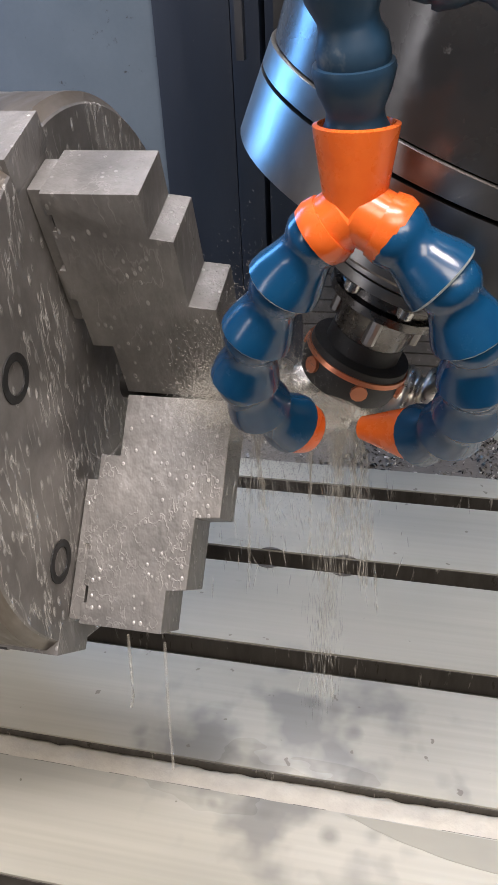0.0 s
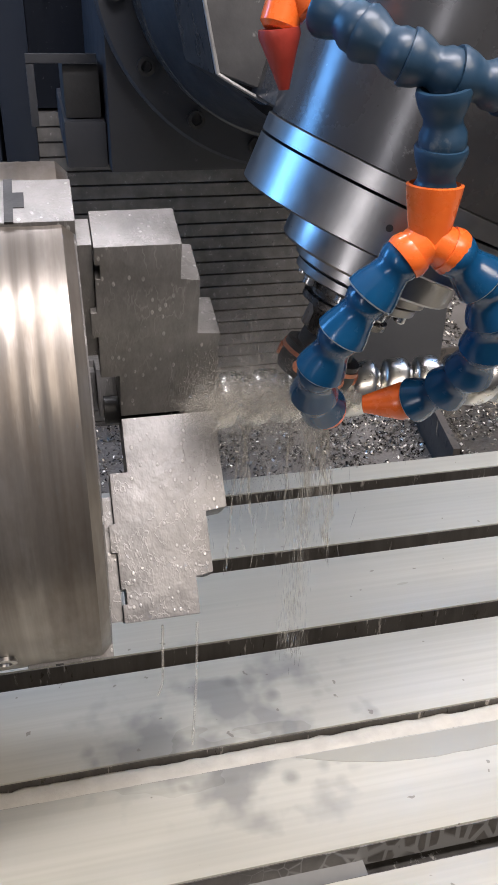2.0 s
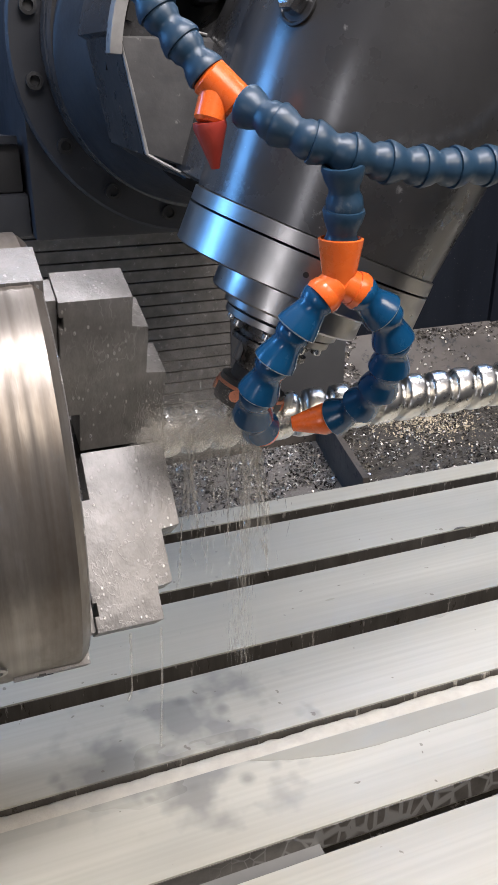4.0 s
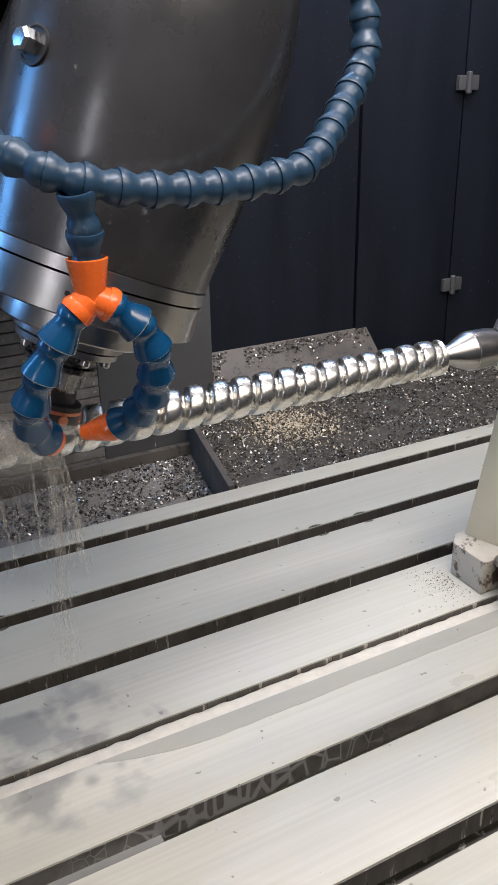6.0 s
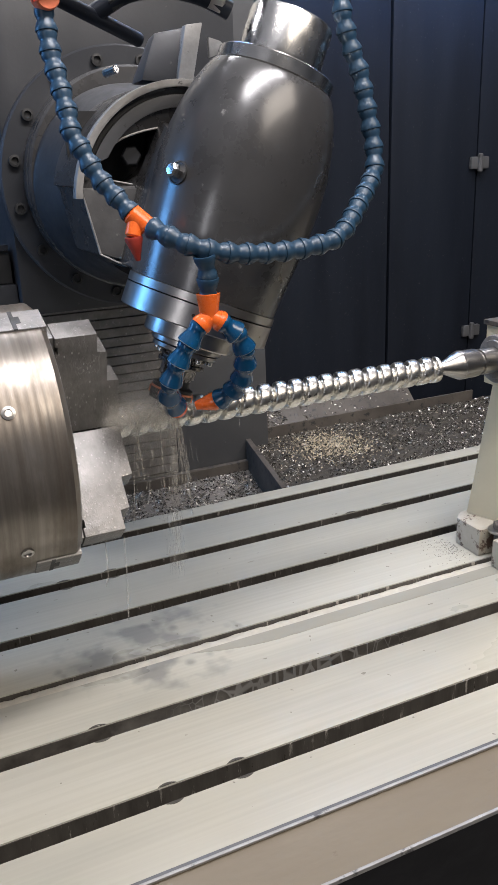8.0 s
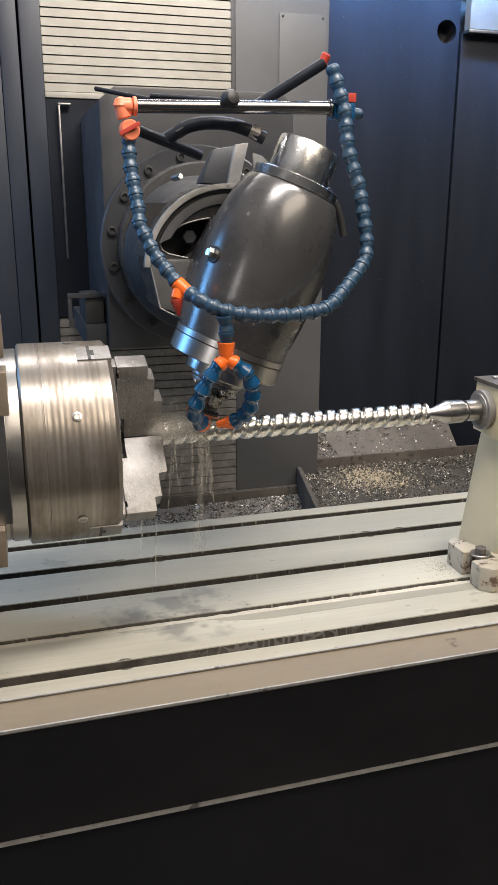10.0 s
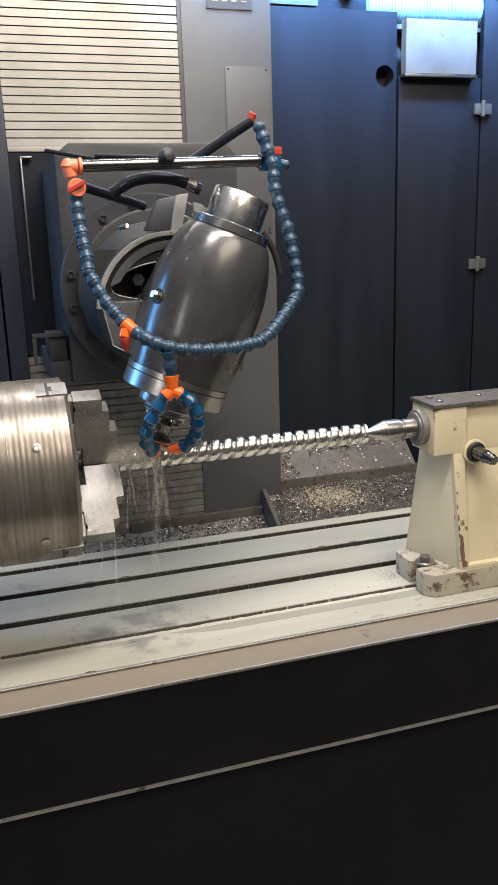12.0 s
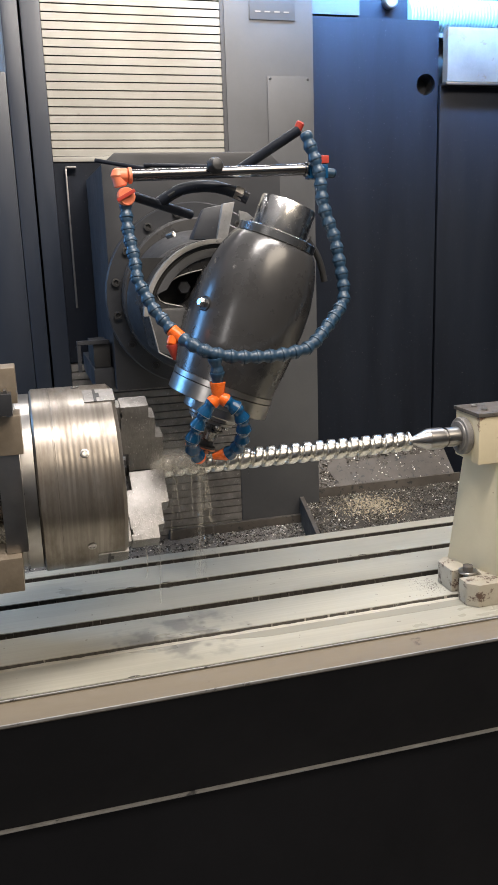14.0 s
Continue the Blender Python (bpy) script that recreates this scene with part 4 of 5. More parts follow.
for f in SLOTS:
    n_ = f - SW
    pts += [(f, TOP), (f, TOP - 0.026), (f + 0.010, TOP - 0.028), (f + 0.010, TOP - 0.045), (n_ - 0.010, TOP - 0.045), (n_ - 0.010, TOP - 0.028), (n_, TOP - 0.026), (n_, TOP)]
pts += [(TF, TOP), (TF, TOP - 0.13)]
table = thing("machine_table", (0.3, 0.48, TOP - 0.13), "pale worn cast iron machine table with T slots, wet with coolant", "machine table")
part("slab", prism(B(), pts, -1.3, 1.75, "x", 0.0007), M_TABLE, table)
# Dark sheets line each slot so its inside reads darker than the slab.
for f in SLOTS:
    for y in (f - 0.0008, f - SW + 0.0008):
        part("slot_wall", box(B(), -1.3, 1.75, y - 0.0004, y + 0.0004, TOP - 0.0255, TOP - 0.0016), M_DRIP if f == SLOTS[4] else M_SLOT, table, "dark slot wall")
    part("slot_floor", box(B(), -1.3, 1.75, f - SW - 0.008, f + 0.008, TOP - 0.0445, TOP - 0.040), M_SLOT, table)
bm = B()
strip = []
for i in range(520):
    x = -0.9 + 0.005 * i
    gap = max(0.0006, 0.0012 + 0.0026 * noise.noise(Vector((x * 22, 2, 0))) + 0.0020 * noise.noise(Vector((x * 85, 7, 0))))
    y0_, y1_ = SLOTS[3] - SW + 0.0004, SLOTS[3] - gap
    row = []
    for k in range(8):
        w_ = k / 7
        y = y0_ + (y1_ - y0_) * w_
        z = TOP - 0.0016 - 0.0038 * w_ * w_ + 0.0014 * noise.noise(Vector((x * 40, y * 90, 3))) - 0.0035 * max(0, w_ - 0.8) * 5
        row.append(bm.verts.new((x, y, z)))
    row.append(bm.verts.new((x, y1_ + 0.0004, TOP - 0.03)))
    strip.append(row)
for a, b in zip(strip, strip[1:]):
    for k in range(8):
        bm.faces.new((a[k], b[k], b[k + 1], a[k + 1]))
part("sludge_fill", bm, M_SLUDGE, table, "beige sludge packed into one slot", sharp=70)
part("coolant_pool", box(B(), -0.105, 0.065, SLOTS[4] - SW - 0.001, SLOTS[4] + 0.001, TOP - 0.0265, TOP - 0.019), M_POOL, table, "pale grey coolant standing in a slot")
wet = []
for i in range(76):
    x = 0.035 + 0.0095 * i
    wet.append((x, SLOTS[3] - SW - 0.026 + 0.0014 * noise.noise(Vector((x * 14, 5, 0))) + 0.0008 * noise.noise(Vector((x * 60, 9, 0))) + 0.0235 * max(0, 1 - i / 12) ** 1.6))
part("wet_band", prism(B(), wet + [(0.7475, SLOTS[3] - SW - 0.0012), (0.035, SLOTS[3] - SW - 0.0012)], TOP - 0.001, TOP + 0.0004, "z"), M_WETBAND, table, "darker wet band beside the filled slot")
# Flat dark crescents stand in for the shade inside round openings.
for x, y in ((-0.078, 0.7325), (0.0, 0.7325), (0.466, 0.7325), (0.546, 0.7325), (-0.079, 0.2235), (0.003, 0.2235), (-0.122, 0.3535)):
    for sgn in (-1, 1):
        arc = [(x + 0.0165 * math.cos(math.radians(sgn * q)), y + 0.0165 * math.sin(math.radians(sgn * q))) for q in range(50, 131, 8)]
        part("opening_shade", prism(B(), arc, TOP - 0.001, TOP + 0.0005, "z"), M_SLOT, table, "flat dark crescent standing for the shade of a round slot opening")
bed = thing("machine_bed", (0.3, 0.48, 0), "dark grey machine bed under the table", "machine bed", kind="structure")
part("bed_body", box(B(), -1.4, 1.85, 0.10, 0.90, 0.0, TOP - 0.131, 0.01), M_GREY, bed)
part("rear_base", box(B(), -1.4, 1.85, 0.905, 1.8, 0.0, 0.60), M_GREY, bed)

# ---- front sill ----
sill = thing("front_sill", (0.3, -0.14, 0), "sheet steel front sill of the machine with black panels below", "machine sill", kind="structure")
part("sill_cap", prism(B(), [(-0.118, 1.1705), (-0.120, 1.1725), (-0.123, 1.1710), (-0.162, 1.170), (-0.164, 1.168), (-0.162, 1.166), (-0.118, 1.166)], -1.5, 1.9, "x"), M_SILL, sill)
# Pale strips draw the highlight along both edges of the cap.
part("sill_edge_highlight", box(B(), -1.5, 1.9, -0.1645, -0.1625, 1.1683, 1.1712, 0.0006), M_EDGE, sill, "pale strip for the highlight along the sill edge")
part("sill_edge_highlight", box(B(), -1.5, 1.9, -0.1225, -0.1205, 1.1722, 1.1738, 0.0005), M_EDGE, sill)
part("fascia", hexa(B(), [(-1.5, -0.122, 1.0235), (1.9, -0.122, 1.0235), (1.9, -0.110, 1.0235), (-1.5, -0.110, 1.0235), (-1.5, -0.160, 1.1655), (1.9, -0.160, 1.1655), (1.9, -0.148, 1.1655), (-1.5, -0.148, 1.1655)]), M_FRONT, sill)
part("ledge", box(B(), -1.5, 1.9, -0.1255, -0.10, 1.0203, 1.0228, 0.0008), M_EDGE, sill, "thin bare steel edge")
part("lower_panel", box(B(), -1.5, 1.9, -0.112, -0.10, 0.0, 1.0185), M_FRONT, sill)
part("back_plate", box(B(), -1.5, 1.9, -0.104, -0.096, 0.3, 1.149), M_GREY, sill)

# ---- chip trays behind the table ----
tray = thing("chip_tray", (0.8, 1.15, 0.75), "oily sheet steel chip tray filled with swarf", "chip tray")
part("divider", hexa(B(), [(0.437, 0.975, 0.79), (0.449, 0.975, 0.79), (0.526, 1.352, 0.79), (0.513, 1.352, 0.79), (0.437, 0.975, 0.873), (0.449, 0.975, 0.873), (0.526, 1.352, 0.873), (0.513, 1.352, 0.873)], 0.001), M_TRAY, tray)
part("back_lip", box(B(), 0.527, 1.25, 1.345, 1.351, 0.79, 0.876, 0.001), M_TRAY, tray)
part("sloping_plate", hexa(B(), [(0.567, 1.352, 0.866), (1.05, 1.352, 0.866), (1.05, 1.444, 0.948), (0.567, 1.444, 0.948), (0.567, 1.352, 0.873), (1.05, 1.352, 0.873), (1.05, 1.444, 0.955), (0.567, 1.444, 0.955)]), M_TRAY, tray, "sloping grey steel plate with scattered chips")
part("bottom", box(B(), -0.6, 1.85, 0.916, 1.299, 0.70, 0.745), M_TRAY, tray)


def heap(name, label, x0, x1, y0, y1, z, bump, count, size, seed, skew=0.0, material=None):
    """A bumpy bed of swarf with loose curled flakes on it."""
    skew_even = material is None
    rnd = random.Random(seed)

    def hgt(x, y):
        return z + bump * (noise.noise(Vector((x * 9, y * 9, seed))) + 0.5 * noise.noise(Vector((x * 31, y * 31, seed))))
    bm = B()
    nx, ny = max(4, int((x1 - x0) / 0.012)), max(4, int((y1 - y0) / 0.012))
    grid = [[bm.verts.new((x0 + (x1 - x0) * i / nx + skew * j / ny, y0 + (y1 - y0) * j / ny, hgt(x0 + (x1 - x0) * i / nx, y0 + (y1 - y0) * j / ny))) for j in range(ny + 1)] for i in range(nx + 1)]
    for i in range(nx):
        for j in range(ny):
            bm.faces.new((grid[i][j], grid[i + 1][j], grid[i + 1][j + 1], grid[i][j + 1]))
    bed_ = tagged(part("swarf_bed", bm, material or M_SWARF, None, sharp=180), label, "metal swarf", kind="stuff")
    verts, faces = [], []
    for _ in range(count):
        w = rnd.random()
        x, y = x0 + (x1 - x0) * (rnd.random() if skew_even else rnd.random() ** 0.55), y0 + (y1 - y0) * w
        if noise.noise(Vector((x * 17, y * 17, seed + 4))) < -0.18 and rnd.random() < 0.8:
            continue
        c = Vector((x + skew * w, y, hgt(x, y) + 0.002 * rnd.random()))
        q = Euler((rnd.uniform(-0.9, 0.9), rnd.uniform(-0.9, 0.9), rnd.uniform(0, 6.3)))
        s = size * rnd.uniform(0.4, 1.3)
        wd, lift = s * rnd.uniform(0.25, 0.5), s * rnd.uniform(0.1, 0.4)
        k = len(verts)
        for u_, h_ in ((-0.5, 0.0), (0.0, lift), (0.5, 0.0)):
            for v_ in (-0.5, 0.5):
                p = Vector((u_ * s, v_ * wd, h_))
                p.rotate(q)
                verts.append(c + p)
        faces += [(k, k + 1, k + 3, k + 2), (k + 2, k + 3, k + 5, k + 4)]
    me = bpy.data.meshes.new("loose_chips")
    me.from_pydata(verts, [], faces)
    me.materials.append(M_CHIP)
    tagged(new("loose_chips", me), "loose curled silver metal chips lying on the swarf", "metal chips", kind="stuff")


heap("right", "dark packed metal swarf in the chip tray", 0.455, 1.5, 0.918, 1.344, 0.848, 0.006, 14000, 0.0058, 3, 0.07)
heap("left", "dark wet swarf behind the machine table", -0.5, 0.432, 0.918, 1.298, 0.796, 0.004, 11000, 0.0062, 5, 0.07, M_WETSWARF)

rnd = random.Random(33)
verts, faces = [], []
for _ in range(1500):
    c = Vector((rnd.gauss(0.69, 0.055), rnd.gauss(1.20, 0.055), 0.852 + 0.004 * rnd.random()))
    q = Euler((rnd.uniform(-0.8, 0.8), rnd.uniform(-0.8, 0.8), rnd.uniform(0, 6.3)))
    s = 0.0055 * rnd.uniform(0.4, 1.3)
    k = len(verts)
    for a_, h_ in ((-0.5, 0.0), (0.0, 0.25), (0.5, 0.0)):
        for b_ in (-0.2, 0.2):
            p = Vector((a_ * s, b_ * s, h_ * s))
            p.rotate(q)
            verts.append(c + p)
    faces += [(k, k + 1, k + 3, k + 2), (k + 2, k + 3, k + 5, k + 4)]
me = bpy.data.meshes.new("straw_chips")
me.from_pydata(verts, [], faces)
me.materials.append(M_BRASSY)
tagged(new("straw_chips", me), "patch of straw-coloured metal chips lying on the dark swarf", "metal chips", kind="stuff")

rnd = random.Random(21)
verts, faces = [], []
for _ in range(2600):
    u_ = rnd.random()
    c = Vector((rnd.uniform(0.57, 1.045), 1.354 + 0.086 * u_, 0.8745 + 0.0785 * u_))
    keep = 0.9 if c.x < 0.66 or u_ > 0.75 else 0.14
    if rnd.random() > keep or noise.noise(Vector((c.x * 14, c.y * 14, 4))) < -0.2:
        continue
    q = Euler((rnd.uniform(-0.5, 0.9), rnd.uniform(-0.6, 0.6), rnd.uniform(0, 6.3)))
    s = 0.0065 * rnd.uniform(0.4, 1.3)
    k = len(verts)
    for a_, h_ in ((-0.5, 0.0), (0.0, 0.25), (0.5, 0.0)):
        for b_ in (-0.2, 0.2):
            p = Vector((a_ * s, b_ * s, h_ * s))
            p.rotate(q)
            verts.append(c + p)
    faces += [(k, k + 1, k + 3, k + 2), (k + 2, k + 3, k + 5, k + 4)]
me = bpy.data.meshes.new("plate_chips")
me.from_pydata(verts, [], faces)
me.materials.append(M_CHIP)
tagged(new("plate_chips", me), "metal chips scattered on the sloping steel plate", "metal chips", kind="stuff")

# ---- rotary unit and chuck ----
rot = thing("rotary_unit", (-0.5, AX_Y, TOP), "tan and steel rotary indexing unit clamped to the table", "rotary unit")
part("housing", box(B(), -0.80, -0.40, 0.365, 0.64, TOP + 0.001, 1.40, 0.008), M_SLIDE, rot, "dark housing")
part("face_ring", lathe(B(), [(0, 0.115), (0.110, 0.115), (0.113, 0.112)], (-0.399, AX_Y, AX_Z), (1, 0, 0), 72), M_TOOL, rot)
part("post", box(B(), -0.304, -0.272, 0.290, 0.334, 1.1795, 1.3315, 0.002), M_STEEL, rot, "dull steel guard post")
part("guard_block", box(B(), -0.300, -0.265, 0.285, 0.344, 1.332, 1.390, 0.003), M_TAN, rot, "dull tan steel block")
part("guard_block", box(B(), -0.303, -0.266, 0.29, 0.344, 1.407, 1.459, 0.003), M_TAN, rot, "dull tan steel block")
part("rack_bar", box(B(), -0.45, -0.274, 0.264, 0.289, 1.3945, 1.426, 0.002), M_SLIDE, rot, "dark toothed rack bar")
bm = B()
prism(bm, [(-0.0035, 0.0), (0.0035, 0.0), (0.0015, 0.005), (-0.0015, 0.005)], 0.266, 0.287, "y")
tooth = mesh_of("rack_tooth", bm, M_STEEL)
for k in range(16):
    instance("rack_tooth", tooth, rot, Matrix.Translation((-0.282 - 0.0085 * k, 0, 1.4262)))
part("lower_block", box(B(), -0.337, -0.283, 0.270, 0.344, 1.126, 1.179, 0.002), M_TAN, rot, "dull tan steel block, wet")

chk = thing("lathe_chuck", (-0.2, AX_Y, AX_Z), "large wet three-jaw steel lathe chuck on the rotary unit", "chuck")
XF = -0.1145
part("back_plate", lathe(B(), [(0, 0.142), (0.002, 0.146), (0.010, 0.146), (0.011, 0.1445), (0.0125, 0.1445), (0.0135, 0.150), (0.0355, 0.150), (0.0368, 0.148)], (-0.288, AX_Y, AX_Z), (1, 0, 0), 96), M_STEEL, chk)
part("chuck_body", lathe(B(), [(0, 0.153), (0.003, 0.157), (0.0295, 0.157), (0.0302, 0.1564), (0.0316, 0.1564), (0.0322, 0.157)] + [(0.034 + 0.0015 * k, 0.1569 + 0.00012 * math.sin(1.05 * k)) for k in range(63)] + [(0.130, 0.157), (0.1355, 0.1518)], (XF - 0.1365, AX_Y, AX_Z), (1, 0, 0), 128), M_CHUCK, chk)
part("chuck_face", lathe(B(), [(0.1356, 0.1518), (0.1365, 0.1508), (0.1365, 0.047), (0.134, 0.0445)], (XF - 0.1365, AX_Y, AX_Z), (1, 0, 0), 128), M_FACE, chk, "wet grey face with coolant runs")
# Lined in black so the colour carries the bore's shade.
part("bore", lathe(B(), [(0.1338, 0.0445), (0.08, 0.0445), (0.08, 0.01)], (XF - 0.1365, AX_Y, AX_Z), (1, 0, 0), 48), M_BLACK_AND_SHADE, chk, "dark open bore of the chuck")
JAWS = (71, -49, 191)


def radial(deg):
    """The pose whose x is the chuck's axis and whose z points outward at an angle above the front."""
    a = math.radians(deg)
    out = Vector((0, -math.cos(a), math.sin(a)))
    ax = Vector((1, 0, 0))
    side_ = out.cross(ax)
    m = Matrix((ax, side_, out)).transposed().to_4x4()
    m.translation = (XF, AX_Y, AX_Z)
    return m


jaw_pts = [(0.0200, 0.011), (0.0808, 0.011), (0.0808, 0.0751), (0.0669, 0.0765), (0.0669, 0.1150), (0.0557, 0.1166), (0.0557, 0.1395), (0.0087, 0.1395), (0.0087, 0.128), (0.0115, 0.128), (0.0115, 0.119), (0.0087, 0.119), (0.0087, 0.096), (0.0050, 0.096), (0.0050, 0.078), (0.0087, 0.078), (0.0087, 0.046), (0.0200, 0.046)]
for deg in JAWS:
    m = radial(deg)
    bm = B()
    t = bmesh.new()
    merge(t, prism(B(), [(u_, v_) for u_, v_ in jaw_pts], -0.0175, 0.0175, "y", 0.0010))
    merge(bm, t, m)
    j = part("jaw", bm, M_JAW, chk, "stepped ground steel chuck jaw, wet")
    bm = B()
    t = box(B(), 0.0005, 0.0083, -0.0125, 0.0125, 0.060, 0.138, 0.001)
    merge(bm, t, m)
    part("master_jaw", bm, M_JAW, chk)
    bm = B()
    merge(bm, box(B(), -0.05, 0.0003, -0.02, 0.02, 0.140, 0.1578, 0.001), m)
    part("rim_key", bm, M_JAW, chk)
    for b_ in ((-0.034, -0.0295, -0.020, 0.020), (-0.0295, -0.024, -0.007, 0.007)):
        bm = B()
        merge(bm, box(B(), *b_, 0.157, 0.1583), m)
        part("key_gap", bm, M_BLACK_AND_SHADE, chk, "dark gap round the sliding key")
for k in range(6):
    m = radial(28 + 60 * k)
    bm = B()
    merge(bm, lathe(B(), [(0.0002, 0.012), (0.0008, 0.012), (0.0009, 0.008), (-0.012, 0.0078), (-0.012, 0.001)], (0, 0, 0.112), (1, 0, 0), 24, False), m)
    part("face_bolt", bm, M_BLACK_AND_SHADE, chk)
    bm = B()
    merge(bm, lathe(B(), [(0, 0.007), (0.002, 0.007), (0.0025, 0.004), (0.001, 0.0035)], (-0.06, 0, 0.1568), (0, 0, 1), 18), m)
    part("rim_plug", bm, M_STEEL, chk)

# ---- workpiece: a helical screw between chuck and tailstock ----
PITCH, X0, X1, RO = 0.0238, -0.034, 0.452, 0.0195
t = bmesh.new()
nx, ns = 560, 36
rows_ = []
for i in range(nx + 1):
    x = X0 + (X1 - X0) * i / nx
    ring = []
    for k in range(ns):
        th = 2 * math.pi * k / ns
        ph = ((x / PITCH + th / (2 * math.pi)) % 1.0)
        d = abs(ph - 0.5) * 2
        g_ = 1 - min(1.0, max(0.0, (d - 0.66) / 0.20))
        depth = 0.0055 * (1 - (g_ * g_ * (3 - 2 * g_)))
        land = 0.0012 * (d / 0.66) ** 3 if d < 0.66 else 0.0012
        fade = min(1, max(0, (X1 - x) / 0.006))
        r_ = RO - (depth + land) * (1 if fade >= 1 else 0.6 + 0.4 * fade) - (0.004 if fade <= 0 else 0)
        ring.append(t.verts.new((x, AX_Y + r_ * math.cos(th), AX_Z + r_ * math.sin(th))))
    rows_.append(ring)
for a, b in zip(rows_, rows_[1:]):
    for k in range(ns):
        t.faces.new((a[k], b[k], b[(k + 1) % ns], a[(k + 1) % ns]))
t.faces.new(rows_[0])
t.faces.new(rows_[-1][::-1])
bmesh.ops.recalc_face_normals(t, faces=t.faces[:])
shaft = thing("screw_shaft", (0.2, AX_Y, AX_Z), "bright freshly milled steel screw shaft held in the chuck", "workpiece")
part("helical_thread", t, M_SCREW, shaft, sharp=60)
part("journal", lathe(B(), [(0, 0.0095), (0.07, 0.0095), (0.0705, 0.009)], (-0.104, AX_Y, AX_Z), (1, 0, 0), 32), M_BLACK_AND_SHADE, shaft, "black journal")

# ---- tailstock ----
ts = thing("tailstock", (0.75, AX_Y, TOP), "chipped cream painted cast iron tailstock bolted to the table", "tailstock")
part("body", hexa(B(), [(0.630, 0.421, 0.947), (1.0, 0.421, 0.947), (1.0, 0.558, 0.947), (0.583, 0.558, 0.947), (0.620, 0.445, 1.20), (0.95, 0.445, 1.20), (0.95, 0.522, 1.20), (0.594, 0.522, 1.20)], 0.004), M_CREAM, ts)
part("upper_body", box(B(), 0.576, 0.955, 0.443, 0.526, 1.188, 1.281, 0.004), M_CREAM, ts)
part("upper_pad", box(B(), 0.5755, 0.646, 0.4355, 0.460, 1.187, 1.2808, 0.003), M_CHIPPED, ts)
part("bottom_lip", box(B(), 0.645, 1.0, 0.408, 0.423, 0.9475, 0.958, 0.004), M_CREAM, ts)
part("top_plate", box(B(), 0.572, 0.958, 0.433, 0.529, 1.2815, 1.289, 0.0015), M_TRAY, ts, "oily dark top plate")
for x, y in ((0.60, 0.46), (0.60, 0.50), (0.70, 0.48)):
    part("plate_screw", lathe(B(), [(0, 0.006), (0.003, 0.006), (0.004, 0.0045)], (x, y, 1.289), (0, 0, 1), 16), M_STEEL, ts)
part("front_rib", hexa(B(), [(0.629, 0.411, 0.948), (0.649, 0.411, 0.948), (0.649, 0.426, 0.948), (0.629, 0.426, 0.948), (0.619, 0.4365, 1.19), (0.645, 0.4365, 1.19), (0.645, 0.450, 1.19), (0.619, 0.450, 1.19)], 0.003), M_CHIPPED, ts, "cream paint chipped to brown along the edge")
rnd = random.Random(8)


def rib_at(w, h):
    """A place on the front rib: w across, h up its height."""
    a = Vector((0.629, 0.4105, 0.948)).lerp(Vector((0.619, 0.4360, 1.19)), h)
    b = Vector((0.649, 0.4105, 0.948)).lerp(Vector((0.645, 0.4360, 1.19)), h)
    return a.lerp(b, w)


for w, h, ru, rv in ((0.30, 0.19, 0.30, 0.125), (0.10, 0.36, 0.10, 0.03), (0.08, 0.45, 0.10, 0.035), (0.06, 0.54, 0.06, 0.02), (0.5, 0.05, 0.35, 0.03), (0.08, 0.30, 0.09, 0.02), (0.12, 0.66, 0.07, 0.012)):
    t = bmesh.new()
    ring = [(w + ru * math.cos(q * 0.35) * rnd.uniform(0.6, 1.2), h + rv * math.sin(q * 0.35) * rnd.uniform(0.7, 1.15)) for q in range(18)]
    lo = [t.verts.new(rib_at(min(1.0, max(0.03, p)), max(0.01, q)) + Vector((0, -0.0002, 0))) for p, q in ring]
    hi = [t.verts.new(v.co + Vector((0, -0.0006, 0))) for v in lo]
    t.faces.new(hi)
    for k in range(18):
        t.faces.new((lo[k], lo[(k + 1) % 18], hi[(k + 1) % 18], hi[k]))
    bmesh.ops.recalc_face_normals(t, faces=t.faces[:])
    part("paint_chip", t, M_PRIMER, ts, "brown primer where the cream paint has chipped")
part("foot", prism(B(), [(0.556, 0.490), (0.605, 0.490), (0.605, 0.455), (0.552, 0.455), (0.552, 0.424), (0.570, 0.406), (1.08, 0.406), (1.08, 0.566), (0.574, 0.566), (0.556, 0.548)], TOP + 0.0005, TOP + 0.048, "z", 0.004), M_FOOT, ts, "worn foot with brown chipped edges")
part("washer", lathe(B(), [(0, 0.0185), (0.001, 0.0195), (0.004, 0.0195), (0.005, 0.0185)], (0.582, 0.472, TOP + 0.0485), (0, 0, 1), 36), M_STEEL, ts)
part("foot_bolt", lathe(B(), [(0, 0.0115), (0.009, 0.0115), (0.011, 0.0095)], (0.582, 0.472, TOP + 0.0536), (0, 0, 1), 6), M_TRAY, ts, "oily hexagon bolt")
part("bolt_shank", rod(B(), (0.582, 0.472, TOP - 0.03), (0.582, 0.472, TOP + 0.048), 0.009, 16), M_TRAY, ts)
part("quill_flange", lathe(B(), [(0, 0.035), (0.002, 0.037), (0.012, 0.037), (0.014, 0.0355), (0.0145, 0.030), (0.0165, 0.029)], (0.576, AX_Y, AX_Z), (-1, 0, 0), 64), M_JAW, ts, "grey steel quill flange")
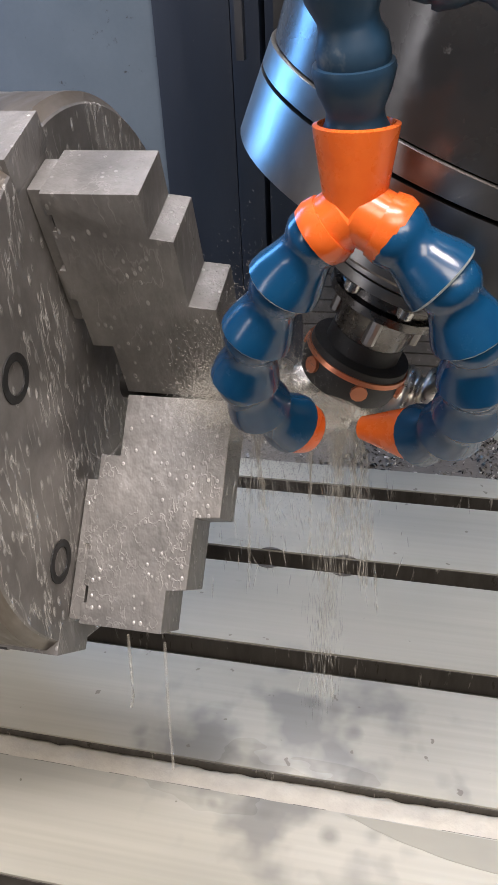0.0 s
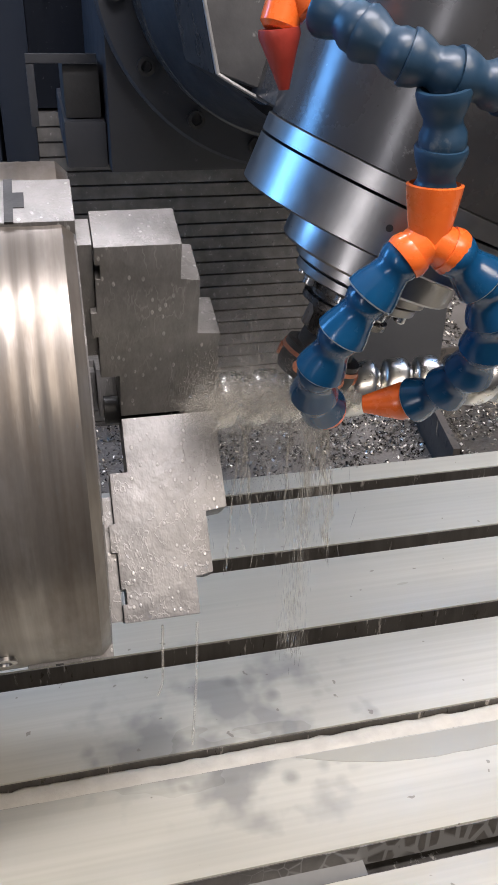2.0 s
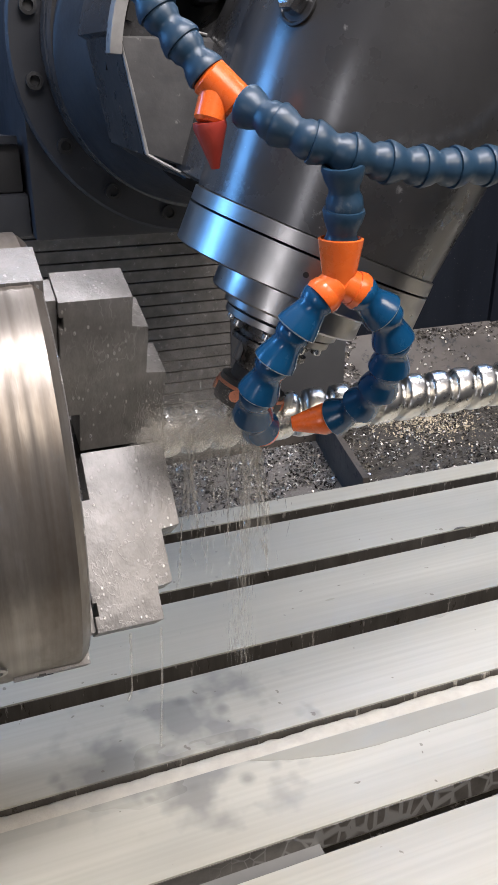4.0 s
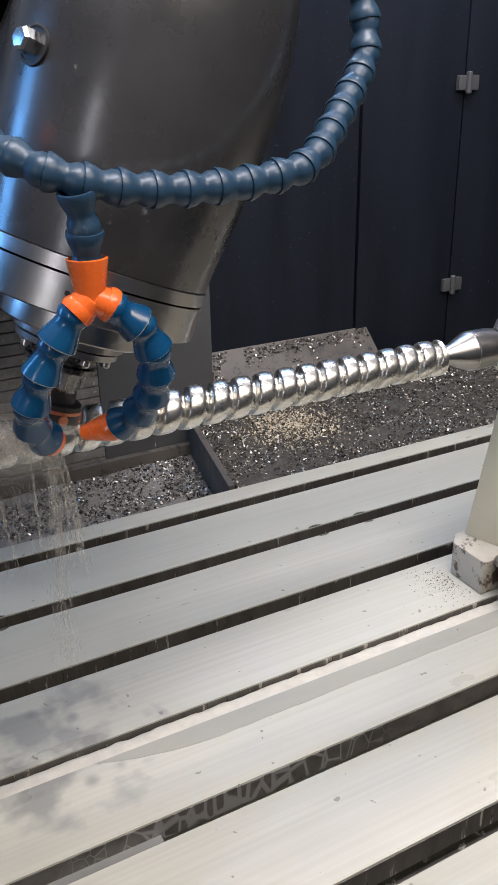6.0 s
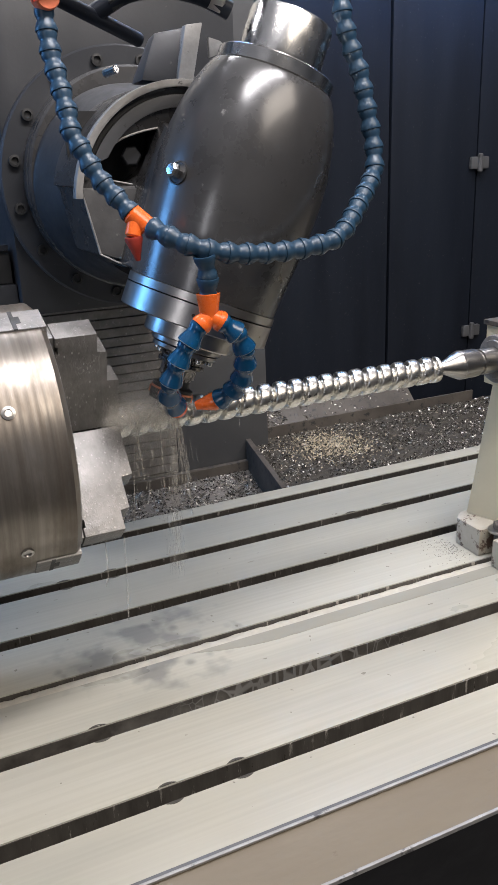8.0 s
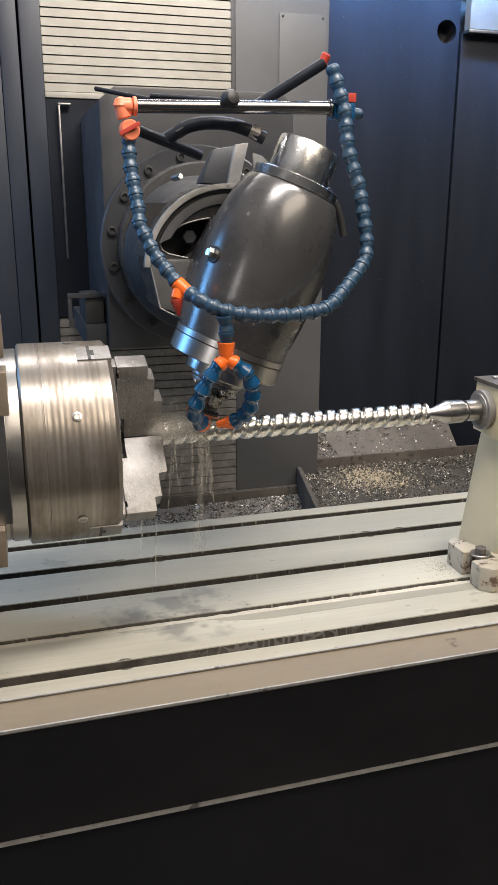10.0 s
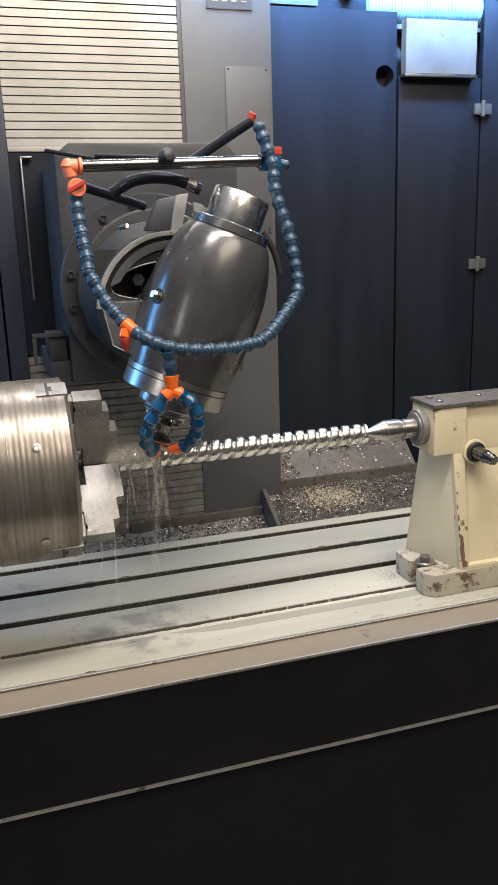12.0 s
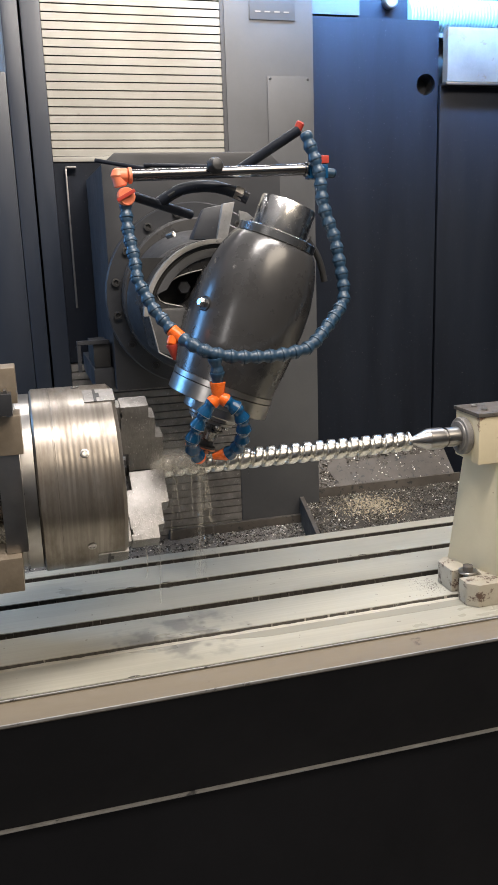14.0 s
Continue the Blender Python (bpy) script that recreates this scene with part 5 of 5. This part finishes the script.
part("quill", lathe(B(), [(0, 0.0195), (0.0265, 0.0195), (0.027, 0.0165), (0.0315, 0.0165), (0.032, 0.0185), (0.0335, 0.0205), (0.038, 0.0212), (0.064, 0.0218), (0.0645, 0.0212), (0.066, 0.0212), (0.101, 0.0065), (0.104, 0.003)], (0.5585, AX_Y, AX_Z), (-1, 0, 0), 64), M_STEEL, ts, "bright steel live centre", sharp=20)
part("handle_socket", lathe(B(), [(0, 0.024), (0.002, 0.025), (0.006, 0.025), (0.007, 0.023), (0.007, 0.017)], (0.664, 0.4355, 1.188), (0, -1, 0), 40), M_CREAM, ts)
part("handle_bore", lathe(B(), [(0, 0.0205), (0.010, 0.0205), (0.012, 0.018)], (0.664, 0.4350, 1.188), (0, -1, 0), 36), M_BLACK_AND_SHADE, ts)
part("handle_shaft", lathe(B(), [(0, 0.0135), (0.026, 0.0135), (0.027, 0.0115), (0.029, 0.0115), (0.030, 0.0125), (0.042, 0.0110), (0.044, 0.009), (0.048, 0.009)], (0.664, 0.425, 1.188), (0.25, -1, -0.15), 28), M_TOOL, ts, "dark oily clamping shaft")

rnd = random.Random(44)
verts, faces = [], []
for _ in range(260):
    c = Vector((0.548 - abs(rnd.gauss(0, 0.028)), rnd.gauss(0.535, 0.022), TOP + 0.0012))
    if SLOTS[3] - SW < c.y < SLOTS[3]:
        continue
    a_, s_ = rnd.uniform(0, 6.3), rnd.uniform(0.0005, 0.0014)
    k = len(verts)
    for q in range(4):
        b_ = a_ + q * math.pi / 2
        verts.append(c + Vector((s_ * math.cos(b_), 0.6 * s_ * math.sin(b_), 0.0006 * (q % 2))))
    faces.append((k, k + 1, k + 2, k + 3))
me = bpy.data.meshes.new("foot_chips")
me.from_pydata(verts, [], faces)
me.materials.append(M_SWARF)
tagged(new("foot_chips", me), "fine dark chips scattered on the table beside the tailstock foot", "metal chips", kind="stuff")

# ---- coolant in flight ----
rnd = random.Random(11)
cool = thing("coolant_spray", (0.02, 0.45, 1.25), "milky coolant spraying from the nozzles over the cutter", "coolant")
for a, b, r in (((0.045, 0.411, 1.266), (0.012, 0.435, 1.262), 0.0035), ((0.026, 0.405, 1.266), (0.034, 0.44, 1.255), 0.0045)):
    part("jet", tube(B(), [a, tuple((Vector(a) + Vector(b)) / 2 + Vector((0, 0, 0.002))), b], r, 12, 0.006), M_JET, cool)


def strand(p, v, drop, r):
    """A thread of coolant thrown from p with the speed v, until it has fallen by drop."""
    pts, t_ = [], 0.0
    while len(pts) < 40:
        q = Vector(p) + Vector(v) * t_ + Vector((0, 0, -4.9 * t_ * t_))
        pts.append(tuple(q))
        if q.z <= p[2] - drop or q.z < TOP + 0.004:
            break
        t_ += 0.022
    return tube(B(), pts, r, 6, 0.02) if len(pts) > 2 else None


for k in range(14):
    s_ = strand((0.015, 0.45, 1.252), (rnd.uniform(-0.5, 0.1), rnd.uniform(-0.2, 0.2), rnd.uniform(0.2, 0.45)), rnd.uniform(-0.004, 0.006), rnd.uniform(0.0005, 0.0009))
    if s_:
        part("thrown_thread", s_, M_JET, cool)
for x, y, z in ((-0.082, 0.392, 1.07), (-0.060, 0.390, 1.02)):
    part("jaw_drip", tube(B(), [(x, y, 1.128), (x - 0.002, y - 0.003, 1.08), (x - 0.005, y - 0.002, z)], 0.0009, 8), M_JET, cool)


def drops(name, label, places, mat):
    """Fine coolant drops as one mesh: each an eight-sided bead drawn out along its flight."""
    verts, faces = [], []
    for c, d, r, stretch in places:
        q = Vector(d).to_track_quat("Z", "Y")
        k = len(verts)
        for p in ((r, 0, 0), (0, r, 0), (-r, 0, 0), (0, -r, 0), (0, 0, r * stretch), (0, 0, -r * stretch)):
            verts.append(Vector(c) + q @ Vector(p))
        for a_ in range(4):
            b_ = (a_ + 1) % 4
            faces += [(k + a_, k + b_, k + 4), (k + b_, k + a_, k + 5)]
    me = bpy.data.meshes.new(name)
    me.from_pydata(verts, [], faces)
    me.materials.append(mat)
    for p in me.polygons:
        p.use_smooth = True
    ob = new(name, me)
    ob.parent = cool
    ob.matrix_parent_inverse = Matrix.Translation(-cool.location)
    return tagged(ob, label, kind="stuff")


cloud = []
for k in range(64000):
    a = rnd.betavariate(1.6, 1.7)
    w = 0.006 + 0.0125 * math.sin(math.pi * a)
    c = (0.036 - 0.092 * a + rnd.gauss(0, 0.005), 0.446 + rnd.gauss(0, 0.011), 1.243 + 0.012 * math.sin(2.6 * a) + rnd.gauss(0, w * (0.55 if k % 3 else 1.7)))
    cloud.append((c, (c[0] - 0.03, c[1] - 0.44, c[2] - 1.24), rnd.uniform(0.00012, 0.00028), rnd.uniform(1.2, 2.6)))
drops("splash", "beige cloud of fine coolant drops", cloud, M_MIST)
fall = []
for k in range(1300):
    a = rnd.random() ** 1.3
    c = (0.028 - 0.010 * a + rnd.gauss(0, 0.0022 + 0.004 * a), 0.442 + rnd.gauss(0, 0.003 + 0.005 * a), 1.238 - 0.20 * a)
    fall.append((c, (rnd.gauss(0, 0.03), 0, 1), rnd.uniform(0.0001, 0.00022), rnd.uniform(16, 44)))
for k in range(260):
    fall.append(((rnd.gauss(-0.005, 0.035), 0.45 + rnd.gauss(0, 0.025), 1.19 + rnd.gauss(0, 0.035)), (rnd.gauss(0, 0.15), 0, 1), rnd.uniform(0.0002, 0.0005), rnd.uniform(6, 26)))
for k in range(9):
    x_, vx, vy = rnd.uniform(-0.045, 0.040), rnd.uniform(-0.09, 0.10), rnd.uniform(-0.06, 0.08)
    far_, wide = rnd.uniform(0.11, 0.175), rnd.choice((0.0006, 0.0009, 0.0018))
    for n_ in range(150 if wide < 0.001 else 300):
        t_ = far_ * rnd.random() ** 0.7
        fall.append(((x_ + vx * t_ + rnd.gauss(0, wide), 0.448 + vy * t_ + rnd.gauss(0, wide), 1.236 - 4.9 * t_ * t_), (vx, vy, -9.8 * t_ - 0.1), rnd.uniform(0.00014, 0.00034), rnd.uniform(8, 24)))
drops("stream", "thin streams of falling coolant", fall, M_STREAM)
